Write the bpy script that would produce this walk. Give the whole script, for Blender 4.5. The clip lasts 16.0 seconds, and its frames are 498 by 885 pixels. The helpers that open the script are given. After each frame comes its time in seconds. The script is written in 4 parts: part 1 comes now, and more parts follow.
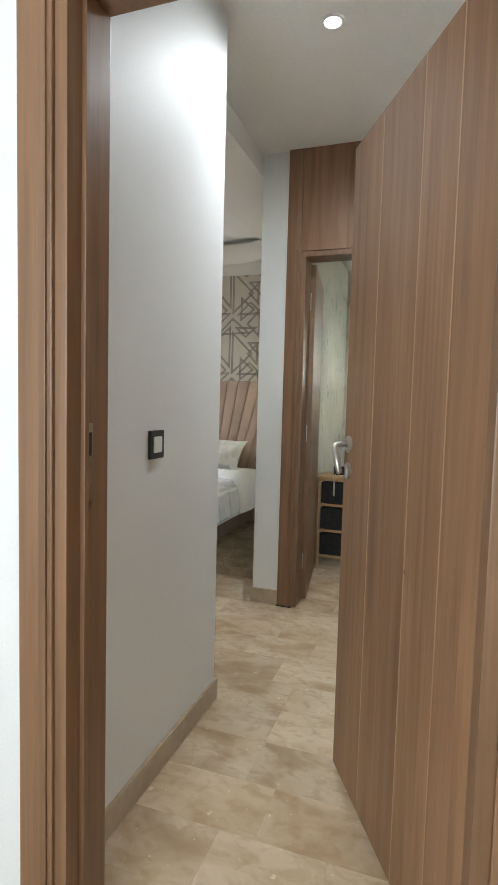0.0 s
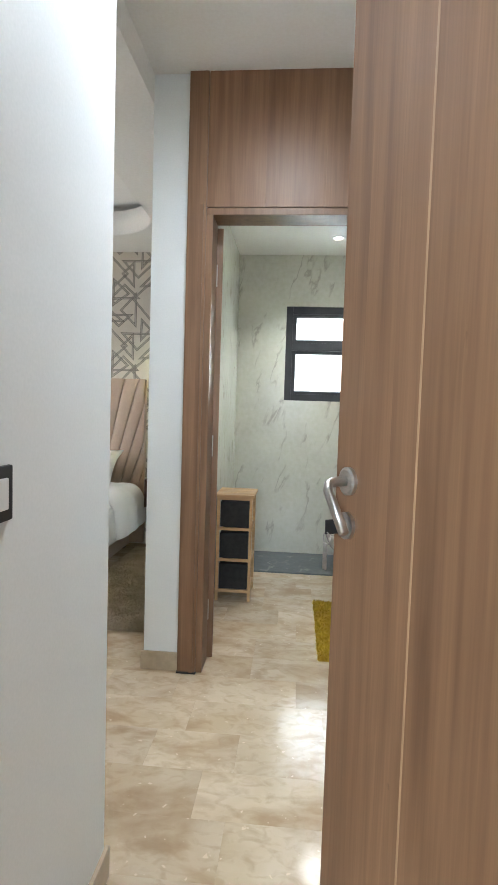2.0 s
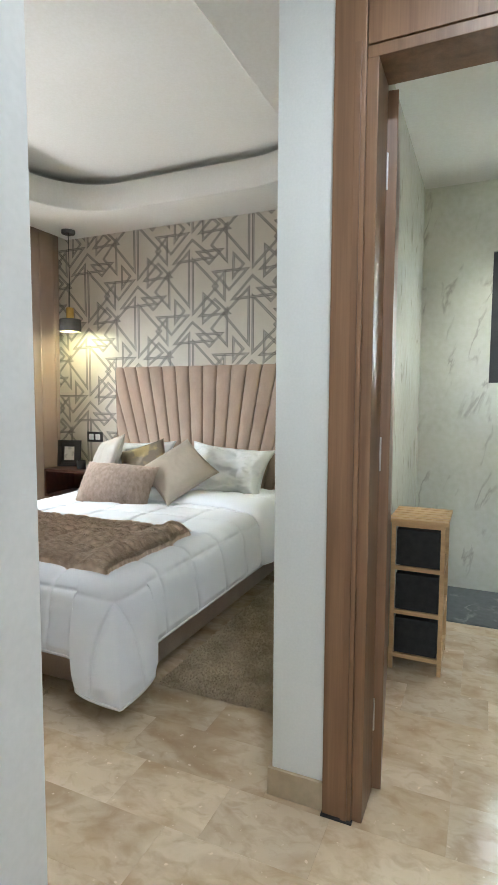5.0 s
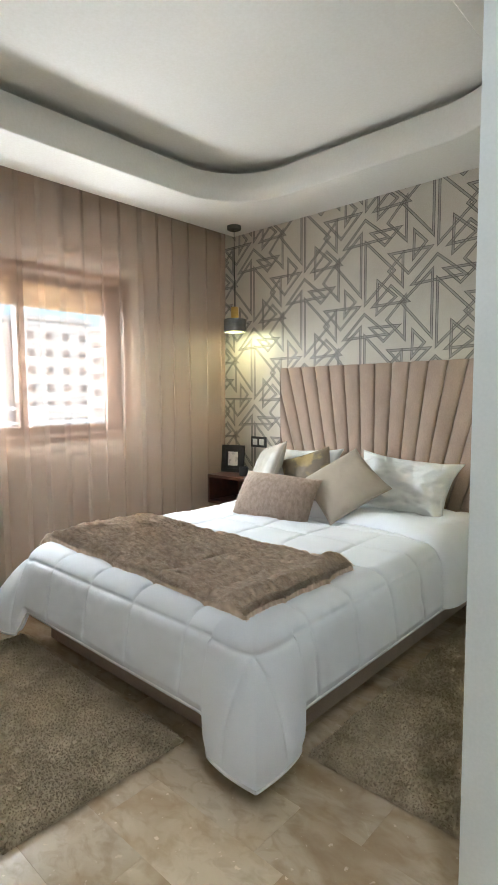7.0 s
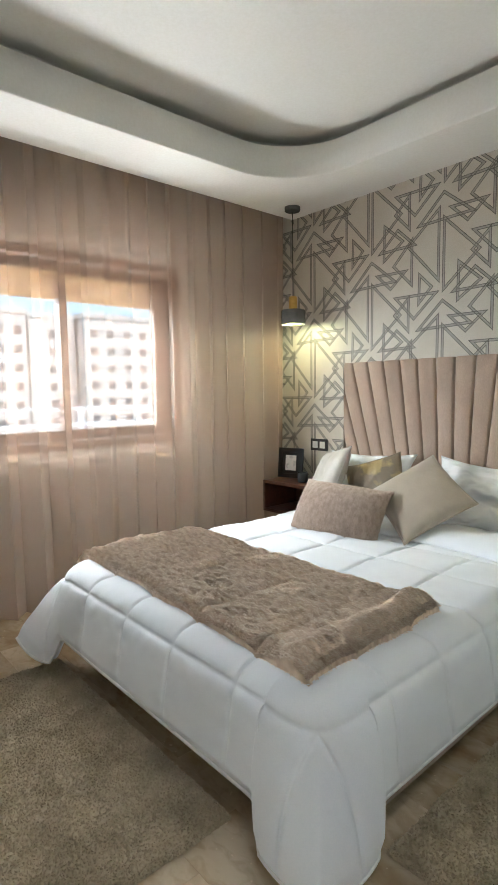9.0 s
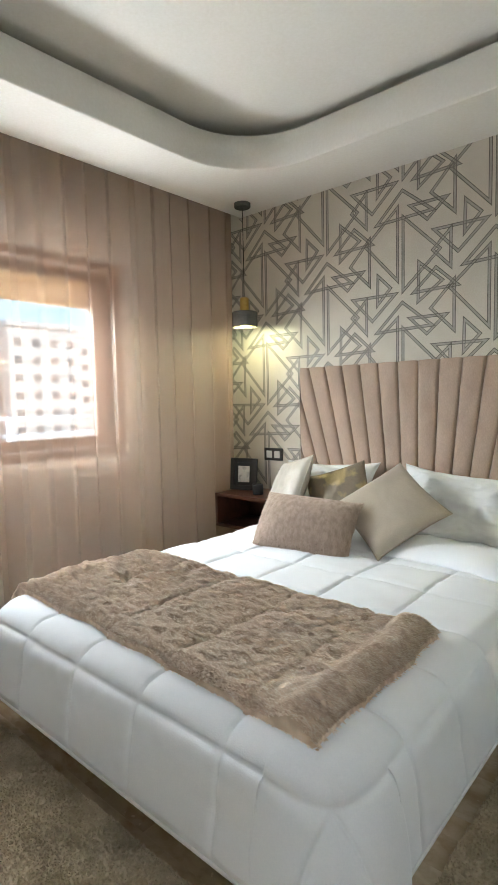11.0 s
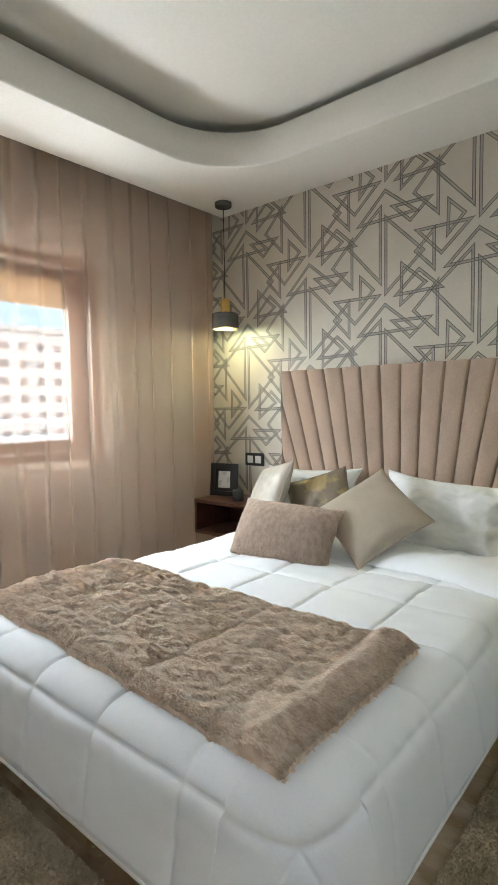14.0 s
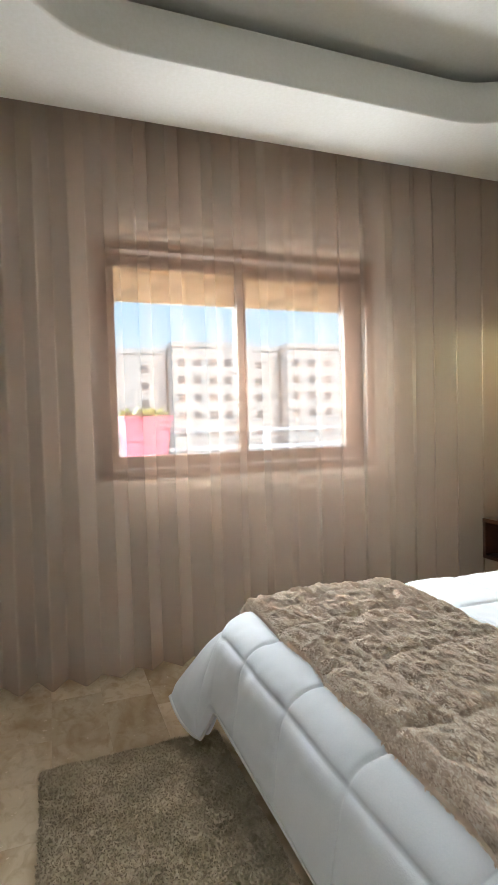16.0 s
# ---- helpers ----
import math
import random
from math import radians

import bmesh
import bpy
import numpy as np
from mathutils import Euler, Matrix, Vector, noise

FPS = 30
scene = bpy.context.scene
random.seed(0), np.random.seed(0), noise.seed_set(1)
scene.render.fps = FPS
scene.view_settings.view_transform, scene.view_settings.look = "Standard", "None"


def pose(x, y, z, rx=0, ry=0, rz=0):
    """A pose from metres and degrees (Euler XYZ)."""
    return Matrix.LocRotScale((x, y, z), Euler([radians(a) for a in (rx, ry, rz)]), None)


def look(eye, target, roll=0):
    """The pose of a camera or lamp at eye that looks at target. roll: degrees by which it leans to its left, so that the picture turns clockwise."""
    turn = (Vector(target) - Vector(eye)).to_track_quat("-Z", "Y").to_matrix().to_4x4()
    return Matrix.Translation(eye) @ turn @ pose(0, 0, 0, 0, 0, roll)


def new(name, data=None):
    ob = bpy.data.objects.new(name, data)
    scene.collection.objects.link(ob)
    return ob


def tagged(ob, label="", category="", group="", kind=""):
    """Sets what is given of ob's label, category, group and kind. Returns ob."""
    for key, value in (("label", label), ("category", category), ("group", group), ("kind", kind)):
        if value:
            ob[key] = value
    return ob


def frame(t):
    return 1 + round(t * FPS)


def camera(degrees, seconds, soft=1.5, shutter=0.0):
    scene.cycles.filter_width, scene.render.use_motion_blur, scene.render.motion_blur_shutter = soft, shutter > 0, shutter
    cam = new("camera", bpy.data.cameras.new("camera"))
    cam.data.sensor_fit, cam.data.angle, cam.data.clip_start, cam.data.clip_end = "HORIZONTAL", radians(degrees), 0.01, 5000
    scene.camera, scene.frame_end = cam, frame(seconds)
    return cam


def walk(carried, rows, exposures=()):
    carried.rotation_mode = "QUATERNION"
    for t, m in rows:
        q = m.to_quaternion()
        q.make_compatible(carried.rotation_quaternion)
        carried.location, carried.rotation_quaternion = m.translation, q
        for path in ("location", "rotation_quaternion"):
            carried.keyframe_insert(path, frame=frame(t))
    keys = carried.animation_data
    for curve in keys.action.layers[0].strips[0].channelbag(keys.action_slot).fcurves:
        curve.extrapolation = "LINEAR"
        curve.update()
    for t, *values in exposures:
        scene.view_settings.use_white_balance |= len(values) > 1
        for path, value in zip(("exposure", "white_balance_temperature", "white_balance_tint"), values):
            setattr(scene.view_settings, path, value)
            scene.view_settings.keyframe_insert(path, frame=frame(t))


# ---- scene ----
cam = camera(49.71, 16.0)
PATH = [
    (0.0, pose(0.432, -1.611, 1.218, 85.98, -1.47, 19.43)),
    (0.2, pose(0.436, -1.528, 1.220, 85.64, -1.69, 19.94)),
    (0.5, pose(0.377, -1.421, 1.223, 85.47, -1.95, 17.57)),
    (0.8, pose(0.292, -1.314, 1.219, 86.28, -1.76, 14.09)),
    (1.0, pose(0.257, -1.245, 1.224, 86.11, -1.79, 12.14)),
    (1.2, pose(0.213, -1.176, 1.225, 86.02, -1.84, 10.03)),
    (1.5, pose(0.159, -1.080, 1.220, 86.37, -1.83, 7.74)),
    (1.8, pose(0.098, -0.977, 1.224, 86.47, -1.70, 5.87)),
    (2.0, pose(0.061, -0.913, 1.231, 86.44, -1.77, 4.97)),
    (2.2, pose(0.032, -0.854, 1.233, 86.42, -1.65, 4.29)),
    (2.5, pose(0.013, -0.756, 1.223, 86.53, -1.77, 4.09)),
    (2.8, pose(0.007, -0.636, 1.214, 86.63, -1.43, 4.52)),
    (3.0, pose(0.001, -0.557, 1.207, 86.66, -1.47, 4.95)),
    (3.2, pose(-0.005, -0.478, 1.199, 86.69, -1.50, 5.38)),
    (4.2, pose(-0.079, -0.177, 1.205, 86.09, -0.85, 16.08)),
    (5.3, pose(-0.043, 0.124, 1.210, 85.49, -0.19, 26.78)),
    (5.5, pose(-0.058, 0.184, 1.207, 85.72, -0.16, 29.02)),
    (6.0, pose(-0.092, 0.313, 1.240, 85.47, -0.00, 34.20)),
    (6.5, pose(-0.127, 0.379, 1.256, 85.14, 0.26, 38.68)),
    (7.0, pose(-0.229, 0.452, 1.247, 85.11, 0.35, 42.49)),
    (7.5, pose(-0.309, 0.516, 1.286, 84.79, 0.55, 46.20)),
    (8.0, pose(-0.368, 0.589, 1.283, 84.63, 0.78, 48.77)),
    (10.5, pose(-0.691, 0.793, 1.257, 85.58, 1.45, 45.70)),
    (11.0, pose(-0.760, 0.795, 1.255, 85.58, 1.22, 41.41)),
    (11.5, pose(-0.792, 0.823, 1.244, 85.69, 0.89, 37.08)),
    (12.0, pose(-0.794, 0.847, 1.245, 85.66, 0.70, 33.41)),
    (12.5, pose(-0.778, 0.849, 1.246, 85.75, 0.57, 31.52)),
    (13.0, pose(-0.769, 0.854, 1.243, 85.77, 0.52, 31.78)),
    (13.5, pose(-0.778, 0.860, 1.243, 85.92, 0.57, 34.84)),
    (14.0, pose(-0.781, 0.895, 1.246, 86.08, 0.90, 40.14)),
    (14.5, pose(-0.782, 0.944, 1.241, 86.45, 0.90, 46.57)),
    (15.0, pose(-0.754, 1.016, 1.272, 86.39, 1.12, 55.01)),
    (15.5, pose(-0.845, 1.044, 1.254, 86.94, 1.23, 62.23)),
    (16.0, pose(-0.963, 1.074, 1.207, 87.94, 1.51, 69.57)),
]
walk(cam, PATH, exposures=((0.0, 0.95, 6300, 10), (1.0, 1.3, 6100, 10), (2.0, 1.5, 5900, 9), (3.2, 1.58, 5800, 7), (5.3, 1.35, 5950, 7), (7.0, 1.22, 6000, 6), (8.0, 1.15, 6000, 6), (12.5, 1.2, 6100, 6), (16.0, 1.0, 6050, 6)))

# ---------------------------------------------------------------- light
world = bpy.data.worlds.new("sky")
scene.world = world
world.use_nodes = True
wn = world.node_tree.nodes
sky = wn.new("ShaderNodeTexSky")
sky.sky_type, sky.sun_disc = "NISHITA", False
sky.dust_density, sky.ozone_density = 3.0, 2.0
sky.sun_elevation, sky.sun_rotation = radians(52), radians(60)
world.node_tree.links.new(sky.outputs[0], wn["Background"].inputs["Color"])
wn["Background"].inputs["Strength"].default_value = 0.15

sun = new("sun", bpy.data.lights.new("sun", "SUN"))
sun.data.energy, sun.data.angle, sun.data.color = 2.0, radians(0.5), (1.0, 0.95, 0.88)
sun.matrix_world = look((8, 4, 14), (0, 0, 0))


def window_lamp(name, m, w, h, power, color):
    ob = new(name, bpy.data.lights.new(name, "AREA"))
    ob.data.shape, ob.data.size, ob.data.size_y = "RECTANGLE", w, h
    ob.data.energy, ob.data.color = power, color
    ob.matrix_world = m
    return ob


window_lamp("bedroom_daylight", look((-6.2, 2.1, 3.4), (-2.0, 2.1, 0.3)), 2.6, 1.5, 300, (0.92, 0.97, 1.0))
window_lamp("balcony_bounce", look((-5.2, 2.1, 0.35), (-2.6, 2.1, 2.5)), 2.2, 0.7, 145, (0.97, 0.98, 1.0))
window_lamp("balcony_daylight", look((-5.6, 0.3, 2.2), (-2.2, 2.6, 0.5)), 1.4, 1.7, 260, (0.92, 0.97, 1.0))
window_lamp("bathroom_daylight", look((0.26, 3.98, 1.72), (0.26, 0, 1.3)), 0.6, 0.75, 370, (0.97, 1.0, 0.98))
# added fill behind the camera, not a known window; brightens hall and lobby
window_lamp("hall_fill", look((-0.5, -3.36, 1.55), (0.2, 1.0, 1.4)), 1.45, 1.45, 30, (0.94, 0.98, 1.0))


# ---------------------------------------------------------------- materials
def material(name, a, b=None, rough=0.5, metal=0.0, scale=4.0, stretch=(1, 1, 1), fine=60.0, bump=0.05,
             sheen=0.0, detail=4.0, spread=(0.35, 0.65), mapping="Object", rand=0.0, coat=0.0):
    m = bpy.data.materials.new(name)
    m.use_nodes = True
    t, n = m.node_tree, m.node_tree.nodes
    p = n["Principled BSDF"]
    p.inputs["Roughness"].default_value, p.inputs["Metallic"].default_value = rough, metal
    p.inputs["Sheen Weight"].default_value = sheen
    p.inputs["Coat Weight"].default_value = coat
    b = b or tuple(c * 0.86 for c in a)
    if mapping == "World":
        src = n.new("ShaderNodeNewGeometry").outputs["Position"]
    else:
        src = n.new("ShaderNodeTexCoord").outputs["Object"]
    mp = n.new("ShaderNodeMapping")
    mp.inputs["Scale"].default_value = stretch
    t.links.new(src, mp.inputs["Vector"])
    vec = mp.outputs[0]
    info = None
    if rand:
        info = n.new("ShaderNodeObjectInfo")
        add = n.new("ShaderNodeVectorMath")
        add.operation = "MULTIPLY_ADD"
        add.inputs[1].default_value = (37.0, 23.0, 11.0)
        t.links.new(info.outputs["Random"], add.inputs[0])
        t.links.new(vec, add.inputs[2])
        vec = add.outputs[0]
    big = n.new("ShaderNodeTexNoise")
    big.inputs["Scale"].default_value, big.inputs["Detail"].default_value = scale, detail
    t.links.new(vec, big.inputs["Vector"])
    ramp = n.new("ShaderNodeValToRGB")
    ramp.color_ramp.elements[0].position, ramp.color_ramp.elements[1].position = spread
    ramp.color_ramp.elements[0].color, ramp.color_ramp.elements[1].color = (*a, 1), (*b, 1)
    t.links.new(big.outputs[0], ramp.inputs[0])
    col = ramp.outputs[0]
    small = n.new("ShaderNodeTexNoise")
    small.inputs["Scale"].default_value, small.inputs["Detail"].default_value = fine, 3
    t.links.new(vec, small.inputs["Vector"])
    ov = n.new("ShaderNodeMix")
    ov.data_type, ov.blend_type = "RGBA", "OVERLAY"
    ov.inputs[0].default_value = 0.22
    t.links.new(col, ov.inputs[6])
    t.links.new(small.outputs[0], ov.inputs[7])
    col = ov.outputs[2]
    if rand:
        hsv = n.new("ShaderNodeHueSaturation")
        mul = n.new("ShaderNodeMapRange")
        mul.inputs[3].default_value, mul.inputs[4].default_value = 1 - rand, 1 + rand
        t.links.new(info.outputs["Random"], mul.inputs[0])
        t.links.new(mul.outputs[0], hsv.inputs["Value"])
        t.links.new(col, hsv.inputs["Color"])
        col = hsv.outputs[0]
    t.links.new(col, p.inputs["Base Color"])
    if bump:
        bp = n.new("ShaderNodeBump")
        bp.inputs["Strength"].default_value, bp.inputs["Distance"].default_value = bump, 0.01
        t.links.new(small.outputs[0], bp.inputs["Height"])
        t.links.new(bp.outputs[0], p.inputs["Normal"])
    return m


def veined(name, base, vein, scale, width, rough, stretch=(1, 1, 1), turn=(0, 0, 0)):
    """Stone with thin wandering veins on a cloudy ground."""
    m = material(name, base, tuple(c * 0.9 for c in base), rough=rough, scale=2.5, fine=30, bump=0.0, mapping="World")
    t, n = m.node_tree, m.node_tree.nodes
    p = n["Principled BSDF"]
    old = p.inputs["Base Color"].links[0].from_socket
    geo, mp = n.new("ShaderNodeNewGeometry"), n.new("ShaderNodeMapping")
    tilt = n.new("ShaderNodeMapping")
    tilt.inputs["Rotation"].default_value = [radians(a) for a in turn]
    mp.inputs["Scale"].default_value = stretch
    t.links.new(geo.outputs["Position"], tilt.inputs["Vector"])
    t.links.new(tilt.outputs[0], mp.inputs["Vector"])
    nz = n.new("ShaderNodeTexNoise")
    nz.inputs["Scale"].default_value, nz.inputs["Detail"].default_value = scale, 5
    nz.inputs["Distortion"].default_value = 0.35
    t.links.new(mp.outputs[0], nz.inputs["Vector"])
    sub = n.new("ShaderNodeMath")
    sub.operation, sub.inputs[1].default_value = "SUBTRACT", 0.5
    t.links.new(nz.outputs[0], sub.inputs[0])
    ab = n.new("ShaderNodeMath")
    ab.operation = "ABSOLUTE"
    t.links.new(sub.outputs[0], ab.inputs[0])
    rg = n.new("ShaderNodeMapRange")
    rg.inputs[1].default_value, rg.inputs[2].default_value = 0.0, width
    rg.inputs[3].default_value, rg.inputs[4].default_value = 0.75, 0.0
    t.links.new(ab.outputs[0], rg.inputs[0])
    patch = n.new("ShaderNodeTexNoise")
    patch.inputs["Scale"].default_value = scale * 1.7
    t.links.new(mp.outputs[0], patch.inputs["Vector"])
    gate = n.new("ShaderNodeMapRange")
    gate.inputs[1].default_value, gate.inputs[2].default_value = 0.50, 0.60
    t.links.new(patch.outputs[0], gate.inputs[0])
    mu = n.new("ShaderNodeMath")
    mu.operation = "MULTIPLY"
    t.links.new(rg.outputs[0], mu.inputs[0])
    t.links.new(gate.outputs[0], mu.inputs[1])
    mx = n.new("ShaderNodeMix")
    mx.data_type = "RGBA"
    t.links.new(mu.outputs[0], mx.inputs[0])
    t.links.new(old, mx.inputs[6])
    mx.inputs[7].default_value = (*vein, 1)
    t.links.new(mx.outputs[2], p.inputs["Base Color"])
    return m


def wood(name, pale, dark, rough=0.4):
    """Upright laminate boards: soft broad figure, drawn-out streaks and hair-fine pores, each board its own."""
    m = bpy.data.materials.new(name)
    m.use_nodes = True
    t, n = m.node_tree, m.node_tree.nodes
    p = n["Principled BSDF"]
    p.inputs["Roughness"].default_value = rough
    tex, info = n.new("ShaderNodeTexCoord"), n.new("ShaderNodeObjectInfo")
    shift = n.new("ShaderNodeVectorMath")
    shift.operation = "MULTIPLY_ADD"
    shift.inputs[1].default_value = (5.0, 3.0, 17.0)
    t.links.new(info.outputs["Random"], shift.inputs[0])
    t.links.new(tex.outputs["Object"], shift.inputs[2])

    def streak(stretch, detail, bend):
        mp, nz = n.new("ShaderNodeMapping"), n.new("ShaderNodeTexNoise")
        mp.inputs["Scale"].default_value = stretch
        nz.inputs["Scale"].default_value, nz.inputs["Detail"].default_value = 1.0, detail
        nz.inputs["Distortion"].default_value = bend
        t.links.new(shift.outputs[0], mp.inputs["Vector"])
        t.links.new(mp.outputs[0], nz.inputs["Vector"])
        return nz.outputs[0]
    broad, mid, pore = streak((11, 11, 0.9), 3, 0.9), streak((38, 38, 1.3), 5, 0.5), streak((240, 240, 5), 2, 0.0)
    mix = n.new("ShaderNodeMath")
    mix.operation, mix.inputs[1].default_value = "MULTIPLY_ADD", 0.55
    t.links.new(mid, mix.inputs[0])
    half = n.new("ShaderNodeMath")
    half.operation, half.inputs[1].default_value = "MULTIPLY_ADD", 0.55
    half.inputs[2].default_value = -0.05
    t.links.new(broad, half.inputs[0])
    t.links.new(half.outputs[0], mix.inputs[2])
    ramp = n.new("ShaderNodeValToRGB")
    ramp.color_ramp.elements[0].position, ramp.color_ramp.elements[1].position = 0.30, 0.68
    ramp.color_ramp.elements[0].color, ramp.color_ramp.elements[1].color = (*dark, 1), (*pale, 1)
    t.links.new(mix.outputs[0], ramp.inputs[0])
    ov = n.new("ShaderNodeMix")
    ov.data_type, ov.blend_type = "RGBA", "OVERLAY"
    ov.inputs[0].default_value = 0.16
    t.links.new(ramp.outputs[0], ov.inputs[6])
    t.links.new(pore, ov.inputs[7])
    hsv, rng = n.new("ShaderNodeHueSaturation"), n.new("ShaderNodeMapRange")
    rng.inputs[3].default_value, rng.inputs[4].default_value = 0.93, 1.08
    t.links.new(info.outputs["Random"], rng.inputs[0])
    t.links.new(rng.outputs[0], hsv.inputs["Value"])
    t.links.new(ov.outputs[2], hsv.inputs["Color"])
    t.links.new(hsv.outputs[0], p.inputs["Base Color"])
    bp = n.new("ShaderNodeBump")
    bp.inputs["Strength"].default_value, bp.inputs["Distance"].default_value = 0.05, 0.002
    t.links.new(pore, bp.inputs["Height"])
    t.links.new(bp.outputs[0], p.inputs["Normal"])
    return m


def travertine(name, pale, warm, brown):
    """Polished travertine: clouds, streaks along each tile, brown patches and pale filled pits."""
    m = bpy.data.materials.new(name)
    m.use_nodes = True
    t, n = m.node_tree, m.node_tree.nodes
    p = n["Principled BSDF"]
    geo, info = n.new("ShaderNodeNewGeometry"), n.new("ShaderNodeObjectInfo")
    shift = n.new("ShaderNodeVectorMath")
    shift.operation = "MULTIPLY_ADD"
    shift.inputs[1].default_value = (31.0, 17.0, 0.0)
    t.links.new(info.outputs["Random"], shift.inputs[0])
    t.links.new(geo.outputs["Position"], shift.inputs[2])

    def cloud(scale, stretch, detail, bend, low, high):
        mp, nz, rg = n.new("ShaderNodeMapping"), n.new("ShaderNodeTexNoise"), n.new("ShaderNodeMapRange")
        mp.inputs["Scale"].default_value = stretch
        nz.inputs["Scale"].default_value, nz.inputs["Detail"].default_value = scale, detail
        nz.inputs["Distortion"].default_value = bend
        rg.inputs[1].default_value, rg.inputs[2].default_value = low, high
        t.links.new(shift.outputs[0], mp.inputs["Vector"])
        t.links.new(mp.outputs[0], nz.inputs["Vector"])
        t.links.new(nz.outputs[0], rg.inputs[0])
        return rg.outputs[0]

    def blend(fac, share, a, b):
        mu, mx = n.new("ShaderNodeMath"), n.new("ShaderNodeMix")
        mu.operation, mu.inputs[1].default_value = "MULTIPLY", share
        mx.data_type = "RGBA"
        t.links.new(fac, mu.inputs[0])
        t.links.new(mu.outputs[0], mx.inputs[0])
        for k, v in ((6, a), (7, b)):
            if isinstance(v, tuple):
                mx.inputs[k].default_value = (*v, 1)
            else:
                t.links.new(v, mx.inputs[k])
        return mx.outputs[2]
    col = blend(cloud(3.2, (1, 1.3, 1), 6, 0.4, 0.36, 0.64), 0.9, pale, warm)
    col = blend(cloud(3.4, (1, 1.7, 1), 8, 0.9, 0.48, 0.68), 0.72, col, brown)
    col = blend(cloud(17.0, (1, 1.5, 1), 6, 0.8, 0.48, 0.70), 0.45, col, brown)
    col = blend(cloud(38.0, (1, 1, 1), 2, 0.3, 0.69, 0.73), 0.8, col, tuple(min(1.0, c * 1.18) for c in pale))
    hsv, rng = n.new("ShaderNodeHueSaturation"), n.new("ShaderNodeMapRange")
    rng.inputs[3].default_value, rng.inputs[4].default_value = 0.88, 1.08
    t.links.new(info.outputs["Random"], rng.inputs[0])
    t.links.new(rng.outputs[0], hsv.inputs["Value"])
    t.links.new(col, hsv.inputs["Color"])
    t.links.new(hsv.outputs[0], p.inputs["Base Color"])
    gl = n.new("ShaderNodeMapRange")
    gl.inputs[3].default_value, gl.inputs[4].default_value = 0.10, 0.2
    t.links.new(cloud(9.0, (1, 1, 1), 3, 0.0, 0.3, 0.7), gl.inputs[0])
    t.links.new(gl.outputs[0], p.inputs["Roughness"])
    return m


def emitter(name, color, strength):
    m = bpy.data.materials.new(name)
    m.use_nodes = True
    p = m.node_tree.nodes["Principled BSDF"]
    p.inputs["Base Color"].default_value, p.inputs["Roughness"].default_value = (0.02, 0.02, 0.02, 1), 1.0
    p.inputs["Emission Color"].default_value, p.inputs["Emission Strength"].default_value = (*color, 1), strength
    return m


def clear_glass(name, tint, rough=0.0):
    m = bpy.data.materials.new(name)
    m.use_nodes = True
    t, n = m.node_tree, m.node_tree.nodes
    clear, gloss, mix = n.new("ShaderNodeBsdfTransparent"), n.new("ShaderNodeBsdfGlossy"), n.new("ShaderNodeMixShader")
    clear.inputs["Color"].default_value = (*tint, 1)
    gloss.inputs["Roughness"].default_value = rough
    mix.inputs[0].default_value = 0.05
    t.links.new(clear.outputs[0], mix.inputs[1])
    t.links.new(gloss.outputs[0], mix.inputs[2])
    t.links.new(mix.outputs[0], n["Material Output"].inputs["Surface"])
    return m


def sheer(name, a, b, through_share, cloth_share=0.5, tint=(1, 1, 1), glow=None):
    """Thin woven voile: part open weave, part cloth that lets light through."""
    m = material(name, a, b, rough=0.9, scale=2, fine=400, bump=0.0)
    t, n = m.node_tree, m.node_tree.nodes
    p = n["Principled BSDF"]
    col = p.inputs["Base Color"].links[0].from_socket
    tl, tp = n.new("ShaderNodeBsdfTranslucent"), n.new("ShaderNodeBsdfTransparent")
    if glow:
        tl.inputs["Color"].default_value = (*glow, 1)
    else:
        t.links.new(col, tl.inputs["Color"])
    tp.inputs["Color"].default_value = (*tint, 1)
    m1, m2 = n.new("ShaderNodeMixShader"), n.new("ShaderNodeMixShader")
    m1.inputs[0].default_value, m2.inputs[0].default_value = cloth_share, through_share
    t.links.new(p.outputs[0], m1.inputs[1])
    t.links.new(tl.outputs[0], m1.inputs[2])
    t.links.new(m1.outputs[0], m2.inputs[1])
    t.links.new(tp.outputs[0], m2.inputs[2])
    t.links.new(m2.outputs[0], n["Material Output"].inputs["Surface"])
    return m


M_WALL = material("white_paint", (0.80, 0.82, 0.81), (0.765, 0.785, 0.775), rough=0.55, scale=1.2, fine=140, bump=0.006, mapping="World")
M_CEIL = material("ceiling_plaster", (0.81, 0.795, 0.745), (0.77, 0.755, 0.705), rough=0.7, scale=1.0, fine=70, bump=0.02, mapping="World")
M_PAPER = material("wallpaper_ground", (0.64, 0.595, 0.515), (0.59, 0.545, 0.465), rough=0.5, scale=5, fine=160, bump=0.05, mapping="World")
M_BAND = material("wallpaper_grey", (0.35, 0.325, 0.29), (0.41, 0.385, 0.345), rough=0.4, scale=14, fine=160, bump=0.04, mapping="World")
M_LINE = material("wallpaper_dark_line", (0.13, 0.118, 0.10), (0.21, 0.19, 0.165), rough=0.4, scale=18, fine=160, bump=0.03, mapping="World")
M_DOOR = wood("door_laminate", (0.31, 0.17, 0.088), (0.165, 0.083, 0.04), 0.42)
M_DOOR_LIGHT = material("door_light_seam", (0.46, 0.30, 0.17), (0.38, 0.23, 0.13), rough=0.42, scale=5, stretch=(2, 2, 0.2), fine=30, bump=0.03)
